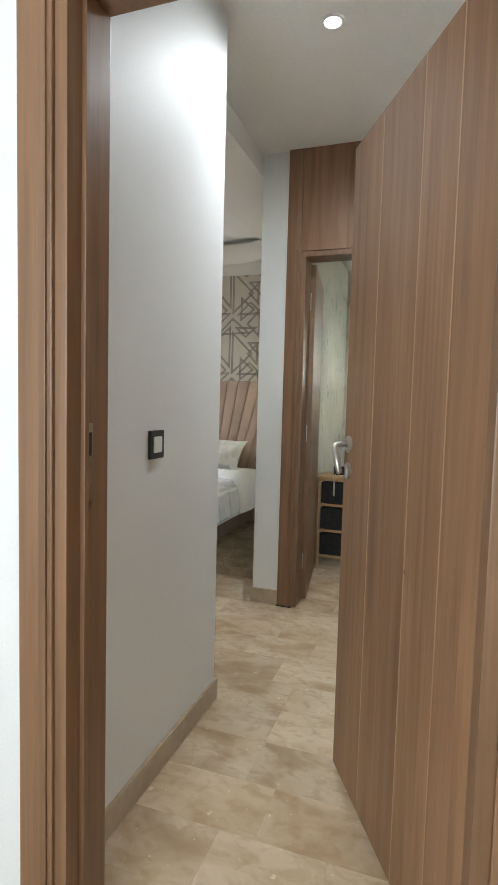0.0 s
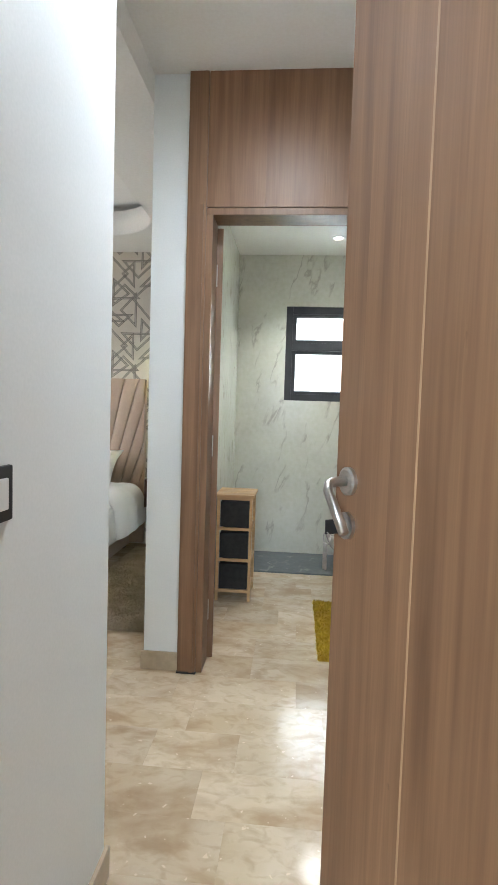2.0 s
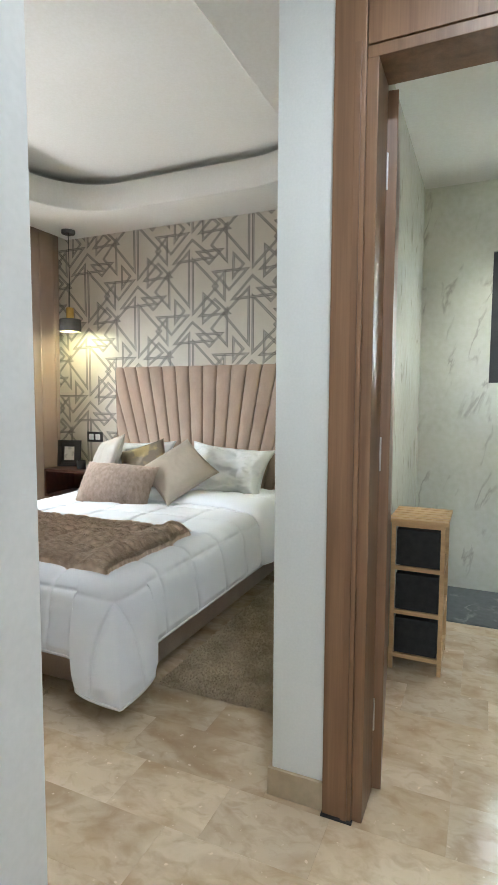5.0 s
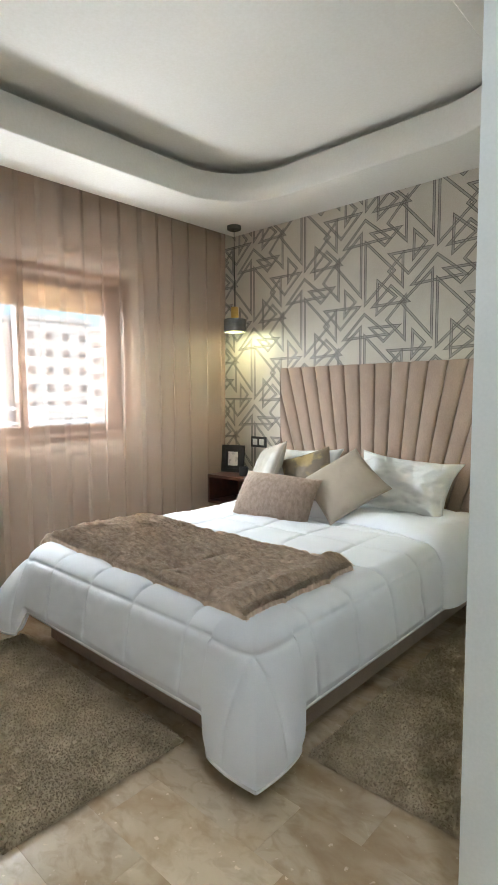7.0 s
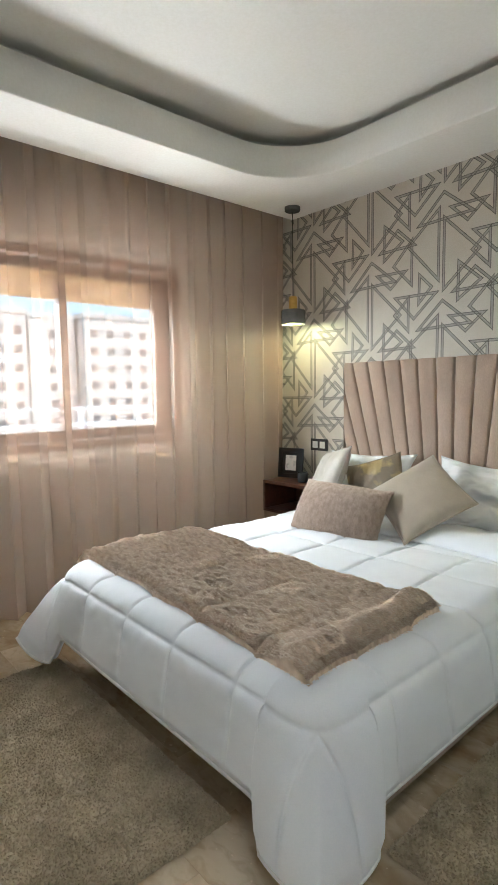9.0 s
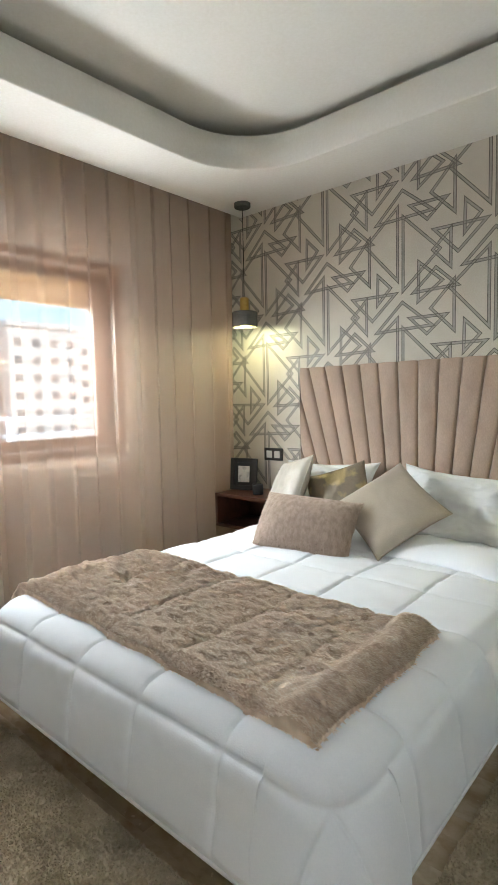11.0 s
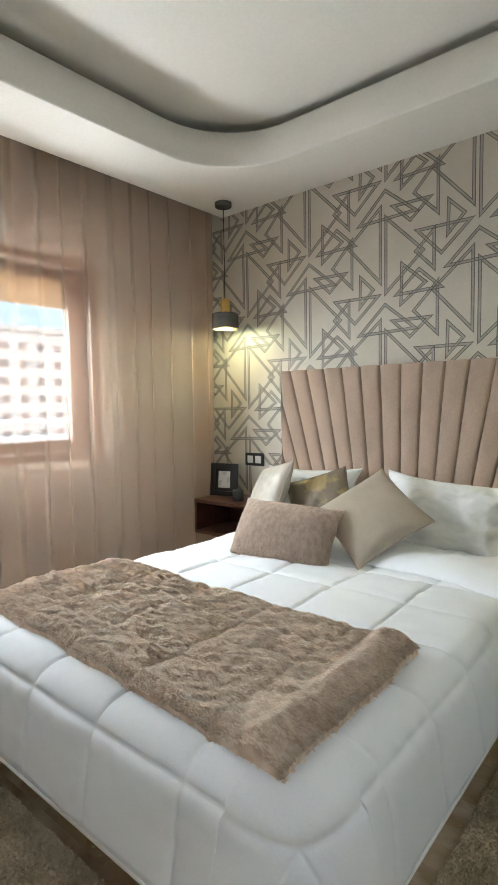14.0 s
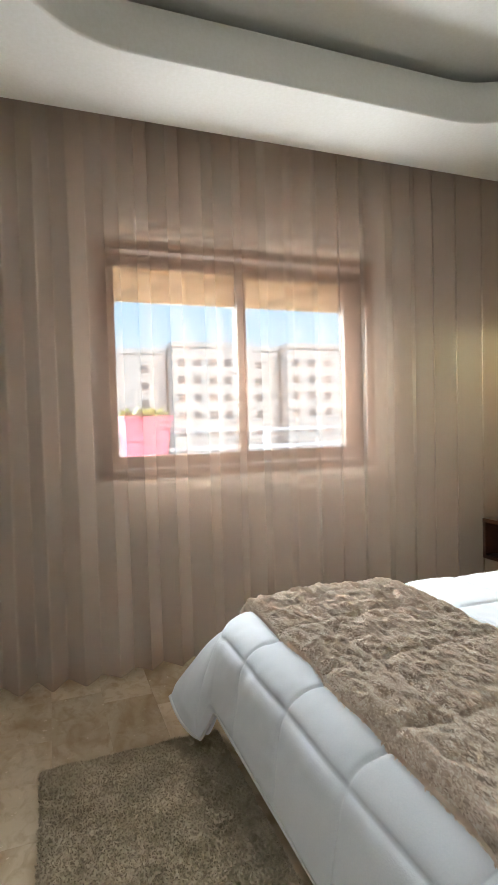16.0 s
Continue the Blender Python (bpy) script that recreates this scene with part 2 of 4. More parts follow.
M_DOOR_DARK = material("door_dark_knot", (0.17, 0.088, 0.044), (0.24, 0.128, 0.066), rough=0.42, scale=30, stretch=(3, 3, 0.4), fine=60, bump=0.0, spread=(0.3, 0.6))
M_CASING = wood("casing_laminate", (0.27, 0.15, 0.08), (0.15, 0.078, 0.038), 0.4)
M_WALNUT = material("walnut_veneer", (0.085, 0.03, 0.016), (0.05, 0.018, 0.01), rough=0.35, scale=6, stretch=(0.3, 3, 3), fine=40, bump=0.03)
M_PINE = material("pine_wood", (0.60, 0.40, 0.20), (0.48, 0.30, 0.14), rough=0.5, scale=6, stretch=(0.4, 3, 3), fine=40, bump=0.04)
M_TILE = travertine("travertine_tile", (0.70, 0.58, 0.42), (0.58, 0.45, 0.29), (0.40, 0.27, 0.15))
M_GROUT = material("tile_grout", (0.60, 0.48, 0.33), rough=0.3, mapping="World")
M_SKIRT = material("skirting_tile", (0.52, 0.43, 0.31), (0.42, 0.33, 0.22), rough=0.3, scale=5, fine=30, bump=0.02, mapping="World")
M_MARBLE = veined("bathroom_marble", (0.72, 0.72, 0.62), (0.40, 0.38, 0.31), 2.1, 0.028, 0.22, stretch=(3.0, 3.0, 0.9), turn=(0, -16, 0))
M_SLATE = veined("dark_shower_tile", (0.12, 0.135, 0.14), (0.25, 0.27, 0.27), 4.0, 0.03, 0.25)
M_ALU = material("dark_aluminium", (0.035, 0.036, 0.038), (0.05, 0.05, 0.052), rough=0.4, metal=0.2, scale=6, fine=100, bump=0.01)
M_BRONZE = material("bronze_window_frame", (0.20, 0.15, 0.12), (0.16, 0.12, 0.095), rough=0.45, metal=0.2, scale=6, fine=100, bump=0.01)
M_SHEER = sheer("rose_beige_voile", (0.68, 0.49, 0.375), (0.64, 0.46, 0.35), 0.55, 0.045, (0.985, 0.955, 0.93), (0.86, 0.69, 0.56))
M_SHUTTER = sheer("cream_roller_blind", (0.82, 0.66, 0.46), (0.78, 0.62, 0.43), 0.0, 0.18)
M_VELVET = material("blush_velvet", (0.46, 0.34, 0.265), (0.39, 0.285, 0.22), rough=0.75, scale=7, stretch=(1, 1, 0.5), fine=200, bump=0.02, sheen=0.4)
M_DUVET = material("white_cotton", (0.84, 0.86, 0.90), (0.81, 0.83, 0.87), rough=0.8, scale=3, fine=240, bump=0.05, sheen=0.2)
M_PIPING = material("white_piping", (0.84, 0.84, 0.84), rough=0.7)
M_LINEN = material("white_pillow_linen", (0.80, 0.80, 0.80), (0.74, 0.74, 0.74), rough=0.8, scale=6, fine=200, bump=0.06)
M_SATIN = material("champagne_satin", (0.46, 0.39, 0.31), (0.40, 0.335, 0.265), rough=0.42, scale=6, fine=220, bump=0.04, sheen=0.3)
M_SILVER = material("silver_beige_satin", (0.56, 0.52, 0.46), (0.48, 0.44, 0.38), rough=0.36, scale=10, fine=220, bump=0.04)
M_GOLD = material("taupe_gold_print", (0.26, 0.215, 0.16), (0.46, 0.36, 0.19), rough=0.38, metal=0.25, scale=9, fine=160, bump=0.05, spread=(0.52, 0.6))
M_FUR = material("brown_faux_fur", (0.86, 0.71, 0.57), (0.60, 0.45, 0.33), rough=0.85, scale=30, stretch=(1, 2.2, 1), fine=120, bump=0.0, mapping="World", spread=(0.36, 0.66))
M_FURTIP = material("pale_fur_tips", (0.97, 0.88, 0.78), (0.80, 0.65, 0.51), rough=0.8, scale=30, stretch=(1, 2.2, 1), fine=120, bump=0.0, mapping="World", spread=(0.36, 0.66))
M_FURGREY = material("taupe_faux_fur", (0.60, 0.475, 0.385), (0.45, 0.345, 0.27), rough=0.85, scale=45, stretch=(1, 1, 0.5), fine=160, bump=0.0, mapping="World")
M_RUG = material("taupe_shaggy_pile", (0.55, 0.45, 0.315), (0.41, 0.33, 0.225), rough=0.95, scale=9, fine=120, bump=0.0, mapping="World", detail=7)
M_YELLOW = material("mustard_pile", (0.52, 0.35, 0.02), (0.40, 0.25, 0.015), rough=0.95, scale=12, fine=120, bump=0.3, mapping="World")
M_CERAMIC = material("white_ceramic", (0.80, 0.79, 0.74), (0.77, 0.76, 0.72), rough=0.12, scale=2, fine=20, bump=0.0, coat=0.5)
M_STEEL = material("brushed_steel", (0.55, 0.53, 0.50), (0.47, 0.45, 0.42), rough=0.28, metal=1.0, scale=20, stretch=(1, 1, 6), fine=160, bump=0.01)
M_BRASS = material("brushed_brass", (0.62, 0.42, 0.14), (0.52, 0.34, 0.1), rough=0.3, metal=1.0, scale=20, fine=100, bump=0.01)
M_SMOKE = material("smoked_grey_shade", (0.13, 0.13, 0.12), (0.17, 0.17, 0.155), rough=0.2, metal=0.3, scale=8, fine=60, bump=0.0)
M_BLACK = material("black_plastic", (0.012, 0.012, 0.013), (0.018, 0.018, 0.018), rough=0.5, scale=8, fine=80, bump=0.01)
M_FABRICBLACK = material("black_woven_fabric", (0.018, 0.019, 0.018), (0.028, 0.028, 0.027), rough=0.9, scale=30, fine=300, bump=0.1)
M_WHITEPL = material("white_plastic", (0.78, 0.78, 0.76), rough=0.35, scale=4, bump=0.0)
M_PRINT = material("paper_print", (0.72, 0.71, 0.68), (0.5, 0.5, 0.48), rough=0.6, scale=22, fine=80, bump=0.0, spread=(0.5, 0.62))
M_BULB = emitter("lit_bulb", (1.0, 0.93, 0.62), 30)
M_SPOT = emitter("lit_downlight", (1.0, 0.97, 0.9), 12)
M_GLASS = clear_glass("window_glass", (0.97, 0.985, 0.985))
M_FROST = sheer("frosted_pane", (0.92, 0.94, 0.94), (0.9, 0.92, 0.92), 0.0)
M_FACADE = material("white_facade", (0.78, 0.77, 0.75), (0.70, 0.69, 0.67), rough=0.8, scale=0.3, fine=4, bump=0.0, mapping="World")
M_FARWIN = material("far_window", (0.16, 0.17, 0.19), (0.22, 0.22, 0.24), rough=0.2, scale=0.5, fine=4, bump=0.0, mapping="World")
M_CRANE = material("yellow_crane_paint", (0.62, 0.36, 0.12), (0.55, 0.32, 0.1), rough=0.6, scale=1, fine=10, bump=0.0)
M_POT = material("pink_plastic_pot", (0.62, 0.10, 0.16), (0.55, 0.09, 0.14), rough=0.5, scale=6, fine=50, bump=0.02)
M_LEAF = material("yellow_green_leaf", (0.20, 0.24, 0.04), (0.35, 0.30, 0.05), rough=0.6, scale=30, fine=60, bump=0.0, mapping="World")
M_RAIL = material("grey_railing_paint", (0.36, 0.39, 0.43), (0.31, 0.34, 0.38), rough=0.5, scale=6, fine=60, bump=0.0)
M_SKY = emitter("clear_sky", (0.50, 0.76, 1.0), 0.95)
M_GROUND = material("pale_ground", (0.34, 0.30, 0.25), (0.28, 0.25, 0.2), rough=0.9, scale=0.05, fine=1, bump=0.0, mapping="World")


# ---------------------------------------------------------------- builders
def cube(bm, a, b, bevel=0.0, seg=2):
    r = bmesh.ops.create_cube(bm, size=1)
    for v in r["verts"]:
        v.co = [a[i] + (b[i] - a[i]) * (v.co[i] + 0.5) for i in range(3)]
    if bevel:
        es = list({e for v in r["verts"] for e in v.link_edges})
        bmesh.ops.bevel(bm, geom=es, offset=bevel, segments=seg, affect="EDGES", profile=0.7)
    return bm


def block(a, b, bevel=0.0, seg=2):
    return cube(bmesh.new(), a, b, bevel, seg)


def tube(bm, pts, r, seg=12, cap=True):
    pts = [Vector(p) for p in pts]
    rings = []
    for i, p in enumerate(pts):
        d = (pts[min(i + 1, len(pts) - 1)] - pts[max(i - 1, 0)]).normalized()
        q = d.to_track_quat("Z", "Y")
        rad = r[i] if isinstance(r, (list, tuple)) else r
        rings.append([bm.verts.new(p + q @ Vector((rad * math.cos(6.2832 * k / seg), rad * math.sin(6.2832 * k / seg), 0))) for k in range(seg)])
    for a, b in zip(rings, rings[1:]):
        for k in range(seg):
            bm.faces.new((a[k], a[(k + 1) % seg], b[(k + 1) % seg], b[k]))
    if cap:
        bm.faces.new(rings[0][::-1])
        bm.faces.new(rings[-1])
    return bm


def lathe(profile, seg=28, closed=False):
    bm = bmesh.new()
    rings = [[bm.verts.new((r * math.cos(6.2832 * k / seg), r * math.sin(6.2832 * k / seg), z)) for k in range(seg)] for r, z in profile]
    pairs = list(zip(rings, rings[1:])) + ([(rings[-1], rings[0])] if closed else [])
    for a, b in pairs:
        for k in range(seg):
            bm.faces.new((a[k], a[(k + 1) % seg], b[(k + 1) % seg], b[k]))
    return bm


def grid(nu, nv, f):
    bm = bmesh.new()
    vs = [[bm.verts.new(f(i / nu, j / nv)) for j in range(nv + 1)] for i in range(nu + 1)]
    for i in range(nu):
        for j in range(nv):
            bm.faces.new((vs[i][j], vs[i + 1][j], vs[i + 1][j + 1], vs[i][j + 1]))
    return bm


def mesh_object(name, bm, mat, smooth=False):
    bmesh.ops.recalc_face_normals(bm, faces=bm.faces)
    me = bpy.data.meshes.new(name)
    bm.to_mesh(me)
    bm.free()
    me.materials.append(mat)
    if smooth:
        for p in me.polygons:
            p.use_smooth = True
    return new(name, me)


def part(name, bm, mat, parent, label="", smooth=False):
    ob = mesh_object(name, bm, mat, smooth)
    ob.parent = parent
    if label:
        tagged(ob, label)
    return ob


def thing(name, m, label, category, group=""):
    ob = new(name)
    ob.empty_display_size = 0.1
    ob.matrix_basis = m
    return tagged(ob, label, category, group)


def setting(name, bm, mat, label, category="", smooth=False):
    return tagged(mesh_object(name, bm, mat, smooth), label, category or name.split("_")[0], kind="structure")


def tufts(count, place, length, width, seed, lean=0.6, comb=(0, 0, 0), flat=0.0):
    """Many thin blades of pile as one mesh; place(rng) gives a root and its normal."""
    rng = random.Random(seed)
    vs, fs = [], []
    for _ in range(count):
        root, nrm = place(rng)
        d = (Vector(nrm) + Vector((rng.gauss(0, lean), rng.gauss(0, lean), rng.gauss(0, lean * 0.4))) + Vector(comb)).normalized()
        across = Vector((rng.random() - 0.5, rng.random() - 0.5, 0.3))
        s = d.cross(across.lerp(Vector(nrm), flat)).normalized() * width
        k = length * rng.uniform(0.6, 1.25)
        root = Vector(root)
        i = len(vs)
        vs += [root - s, root + s, root + d * k]
        fs.append((i, i + 1, i + 2))
    me = bpy.data.meshes.new("pile")
    me.from_pydata([tuple(v) for v in vs], [], fs)
    return me


def tuft_part(name, me, mat, parent):
    me.materials.append(mat)
    ob = new(name, me)
    ob.parent = parent
    return tagged(ob, kind="stuff")


I = Matrix.Identity(4)
NW, EW, SW, WW = 3.743, -0.61, 0.374, -3.70      # faces of the bedroom's walls
ZS, ZL, ZT, ZV = 2.56, 2.745, 2.805, 2.687        # soffit, lip of the light trough, tray and lobby ceilings


# ---------------------------------------------------------------- structure
setting("wall_north", block((-3.95, NW, 0), (-0.42, NW + 0.16, 2.9)), M_PAPER, "cream wallpapered wall behind the bed", "wall")
setting("wall_east", block((EW, 1.52, 0), (-0.47, NW, 2.9)), M_WALL, "white painted wall between bedroom and bathroom", "wall")
setting("wall_south", block((-3.95, -0.58, 0), (-0.392, SW, 2.9)), M_WALL, "white painted wall beside the lobby", "wall")

# west wall with the window opening
WY0, WY1, WZ0, WZ1 = 1.308, 2.89, 0.94, 2.13
bm = bmesh.new()
for a, b in (((SW, 0), (WY0, 2.9)), ((WY1, 0), (NW, 2.9)), ((WY0, 0), (WY1, WZ0)), ((WY0, WZ1), (WY1, 2.9))):
    cube(bm, (WW - 0.24, a[0], a[1]), (WW, b[0], b[1]))
setting("wall_west", bm, M_WALL, "white painted wall round the bedroom window", "wall")

# bathroom front wall with the door opening, lobby side wall, entrance wall, hall
DX0, DX1, DZ = -0.352, 0.402, 2.11
bm = bmesh.new()
cube(bm, (EW, 1.50, 0), (-0.41, 1.62, 2.9))
cube(bm, (0.46, 1.50, 0), (0.63, 1.62, 2.9))
cube(bm, (-0.41, 1.52, 2.09), (0.46, 1.60, 2.9))
setting("wall_bathroom_front", bm, M_WALL, "white painted wall round the bathroom doorway", "wall")
setting("wall_lobby", block((0.63, -0.7, 0), (0.78, 1.62, 2.9)), M_WALL, "white painted lobby side wall", "wall")
bm = bmesh.new()
cube(bm, (-2.2, -0.70, 0), (-0.37, -0.58, 2.9))
cube(bm, (0.60, -0.70, 0), (1.9, -0.58, 2.9))
cube(bm, (-0.37, -0.70, 2.11), (0.60, -0.58, 2.9))
setting("wall_entrance", bm, M_WALL, "white painted wall round the entrance door", "wall")
setting("wall_hall_west", block((-2.32, -3.5, 0), (-2.2, -0.58, 2.9)), M_WALL, "white painted hall wall", "wall")
setting("wall_hall_east", block((1.9, -3.5, 0), (2.02, -0.58, 2.9)), M_WALL, "white painted hall wall", "wall")
# unseen closing wall; the opening is added to hold the hall lamp
bm = bmesh.new()
for a, b in (((-2.2, 0), (-1.25, 2.9)), ((0.25, 0), (1.9, 2.9)), ((-1.25, 0), (0.25, 0.8)), ((-1.25, 2.3), (0.25, 2.9))):
    cube(bm, (a[0], -3.45, a[1]), (b[0], -3.3, b[1]))
setting("wall_hall_south", bm, M_WALL, "white painted hall wall with an added opening for a fill lamp", "wall")

# bathroom shell
BX0, BX1, BY1 = -0.45, 1.02, 3.66
setting("bathroom_wall_west", block((-0.47, 1.62, 0), (BX0, BY1, 2.6)), M_MARBLE, "pale grey veined marble wall tiles", "wall")
setting("bathroom_wall_east", block((BX1, 1.62, 0), (BX1 + 0.1, BY1, 2.6)), M_MARBLE, "pale grey veined marble wall tiles", "wall")
bx0, bx1, bz0, bz1 = -0.044, 0.565, 1.315, 2.10
bm = bmesh.new()
for a, b in (((-0.47, 0), (bx0, 2.6)), ((bx1, 0), (BX1 + 0.1, 2.6)), ((bx0, 0), (bx1, bz0)), ((bx0, bz1), (bx1, 2.6))):
    cube(bm, (a[0], BY1, a[1]), (b[0], BY1 + 0.2, b[1]))
setting("bathroom_wall_north", bm, M_MARBLE, "pale grey veined marble wall tiles round a small window", "wall")
setting("bathroom_ceiling", block((-0.47, 1.62, 2.52), (BX1 + 0.1, BY1, 2.62)), M_CEIL, "flat white bathroom ceiling", "ceiling")
setting("shower_floor", block((BX0, 3.09, 0.0), (BX1, BY1, 0.012), 0.003), M_SLATE, "dark grey stone shower floor strip", "floor")

# ceilings
setting("lobby_ceiling", block((EW, -0.58, ZV), (0.63, 1.50, ZV + 0.1)), M_CEIL, "flat white lobby ceiling", "ceiling")
setting("hall_ceiling", block((-2.2, -3.3, 2.75), (1.9, -0.70, 2.85)), M_CEIL, "flat white hall ceiling", "ceiling")


def tray_ceiling():
    x0, x1, y0, y1, r = -2.97, -1.02, 0.95, 3.30, 0.46
    ox0, ox1, oy0, oy1 = -3.40, EW, SW, NW
    ring = []
    for cx, cy, a0 in ((x1 - r, y1 - r, 0), (x0 + r, y1 - r, 90), (x0 + r, y0 + r, 180), (x1 - r, y0 + r, 270)):
        for k in range(13):
            a = radians(a0 + 90 * k / 12)
            ring.append((cx + r * math.cos(a), cy + r * math.sin(a)))
    cx, cy = (x0 + x1) / 2, (y0 + y1) / 2

    def outer(p):
        dx, dy = p[0] - cx, p[1] - cy
        k = min((ox1 - cx) / dx if dx > 0 else (ox0 - cx) / dx, (oy1 - cy) / dy if dy > 0 else (oy0 - cy) / dy)
        return (cx + dx * k, cy + dy * k)
    out = [outer(p) for p in ring]
    for c in ((ox0, oy0), (ox1, oy0), (ox0, oy1), (ox1, oy1)):
        i = min(range(len(out)), key=lambda j: (out[j][0] - c[0]) ** 2 + (out[j][1] - c[1]) ** 2)
        out[i] = c
    bm = bmesh.new()
    n = len(ring)

    def inset(k):
        return [(cx + (p[0] - cx) * (1 - k / (x1 - x0) * 2), cy + (p[1] - cy) * (1 - k / (y1 - y0) * 2)) for p in ring]
    loops = [(out, ZS + 0.34), (out, ZS), (inset(-0.008), ZS), (ring, ZS + 0.008), (ring, ZL - 0.006), (inset(-0.006), ZL), (inset(-0.035), ZL),
             (inset(-0.035), ZL - 0.07), (inset(-0.105), ZL - 0.07), (inset(-0.105), ZT - 0.02), (inset(-0.09), ZT)]
    rows = [[bm.verts.new((x, y, z)) for x, y in loop] for loop, z in loops]
    for a, b in zip(rows, rows[1:]):
        for k in range(n):
            bm.faces.new((a[k], a[(k + 1) % n], b[(k + 1) % n], b[k]))
    bm.faces.new(rows[-1])
    return bm


tray = setting("ceiling", tray_ceiling(), M_CEIL, "white tray ceiling with a rounded recess and open light trough", "ceiling")
for p in tray.data.polygons:
    p.use_smooth = abs(p.normal.z) < 0.9
setting("curtain_pocket_ceiling", block((WW, SW, 2.80), (-3.40, NW, 2.9)), M_CEIL, "white ceiling of the curtain pocket", "ceiling")

# skirting
bm = bmesh.new()
cube(bm, (-0.392, -0.58, 0), (-0.380, SW + 0.012, 0.087), 0.003)
setting("baseboard_lobby", bm, M_SKIRT, "beige stone skirting along the lobby wall", "baseboard")
bm = bmesh.new()
cube(bm, (EW - 0.012, 1.488, 0), (-0.442, 1.50, 0.087), 0.003)
cube(bm, (EW - 0.012, 1.50, 0), (EW, NW, 0.087), 0.003)
cube(bm, (0.494, 1.488, 0), (0.618, 1.50, 0.087), 0.003)
setting("baseboard_bedroom", bm, M_SKIRT, "beige stone skirting along the bedroom wall", "baseboard")
setting("baseboard_right", block((0.618, 1.39, 0), (0.63, 1.488, 0.087), 0.003), M_SKIRT, "beige stone skirting beside the side door", "baseboard")
setting("baseboard_south", block((-3.7, SW, 0), (-0.392, SW + 0.012, 0.087), 0.003), M_SKIRT, "beige stone skirting along the bedroom wall", "baseboard")


# ---------------------------------------------------------------- wallpaper print
def wallpaper():
    px, pz, ox, oz = 0.507, 0.623, -2.172, 1.846
    motif = (((0, .45), (0, 0), (.235, .215)), ((.49, .2), (.49, -.25), (.265, .0)), ((.33, .1), (.51, .28), (.71, .115)),
             ((.03, .49), (.28, .49), (.15, .375)), ((.095, .18), (.09, -.07), (.25, .045)), ((.05, -.01), (.34, .0), (.2, .13)),
             ((.31, .06), (.31, -.25), (.16, -.1)), ((.17, .33), (.49, .33), (.32, .17)), ((.29, .33), (.29, .09), (.17, .215)),
             ((.35, .46), (.345, .25), (.45, .36)))
    bands, lines = bmesh.new(), bmesh.new()
    k = 0

    def offset(tri, d):
        c = (tri[0] + tri[1] + tri[2]) / 3
        sides = [(tri[i] - tri[(i + 1) % 3]).length for i in range(3)]
        area = abs((tri[1] - tri[0]).cross(tri[2] - tri[0])) / 2
        inr = 2 * area / sum(sides)
        inc = (tri[0] * sides[1] + tri[1] * sides[2] + tri[2] * sides[0]) / sum(sides)
        return [inc + (p - inc) * (1 - d / inr) for p in tri]

    def ring(bm, a, b, y):
        va, vb = [bm.verts.new((p.x, y, p.y)) for p in a], [bm.verts.new((p.x, y, p.y)) for p in b]
        for i in range(3):
            bm.faces.new((va[i], va[(i + 1) % 3], vb[(i + 1) % 3], vb[i]))
    for i in range(-5, 6):
        for j in range(-9, 9):
            for tri in motif:
                pts = [Vector((ox + px * i + p[0], oz + pz * j + 0.314 * i + p[1])) for p in tri]
                if max(p.x for p in pts) < -3.7 or min(p.x for p in pts) > EW or max(p.y for p in pts) < 0.1 or min(p.y for p in pts) > 2.62:
                    continue
                k += 1
                y = NW - 0.0012 - 0.00004 * (k % 17)
                ring(bands, pts, offset(pts, 0.017), y)
                ring(lines, offset(pts, -0.001), offset(pts, 0.0035), y - 0.0009)
                ring(lines, offset(pts, 0.0135), offset(pts, 0.0175), y - 0.0009)
    for bm in (bands, lines):
        for co, no in (((-3.7, 0, 0), (-1, 0, 0)), ((EW, 0, 0), (1, 0, 0)), ((0, 0, 0.09), (0, 0, -1)), ((0, 0, 2.56), (0, 0, 1))):
            bmesh.ops.bisect_plane(bm, geom=bm.verts[:] + bm.edges[:] + bm.faces[:], plane_co=co, plane_no=no, clear_outer=True)
    return bands, lines


bands, lines = wallpaper()
wall_n = bpy.data.objects["wall_north"]
part("wallpaper_band", bands, M_BAND, wall_n, "grey printed triangle bands")
part("wallpaper_line", lines, M_LINE, wall_n, "dark printed triangle outlines")


# ---------------------------------------------------------------- bedroom window and curtain
win = tagged(new("window_1"), "bronze sliding window with a half-lowered cream shutter", "window", kind="structure")
bm = bmesh.new()
for a, b in (((WY0, WZ0), (WY0 + 0.05, WZ1)), ((WY1 - 0.05, WZ0), (WY1, WZ1)), ((WY0 + 0.05, WZ0), (WY1 - 0.05, WZ0 + 0.05)), ((WY0 + 0.05, WZ1 - 0.05), (WY1 - 0.05, WZ1))):
    cube(bm, (-3.86, a[0], a[1]), (WW + 0.012, b[0], b[1]), 0.004)
part("window_frame", bm, M_BRONZE, win, "bronze window frame")
for y0, y1, x in ((WY0 + 0.05, 2.12, -3.80), (2.07, 2.80, -3.84)):
    s = bmesh.new()
    for a, b in (((y0, 0.99), (y0 + 0.05, 2.08)), ((y1 - 0.05, 0.99), (y1, 2.08)), ((y0 + 0.05, 0.99), (y1 - 0.05, 1.05)), ((y0 + 0.05, 2.03), (y1 - 0.05, 2.08))):
        cube(s, (x - 0.018, a[0], a[1]), (x + 0.018, b[0], b[1]), 0.003)
    sash = part("sash", s, M_BRONZE, win)
    pane = part("pane", block((x - 0.003, y0 + 0.05, 1.05), (x + 0.003, y1 - 0.05, 2.03)), M_GLASS, sash)
    pane.visible_shadow = False
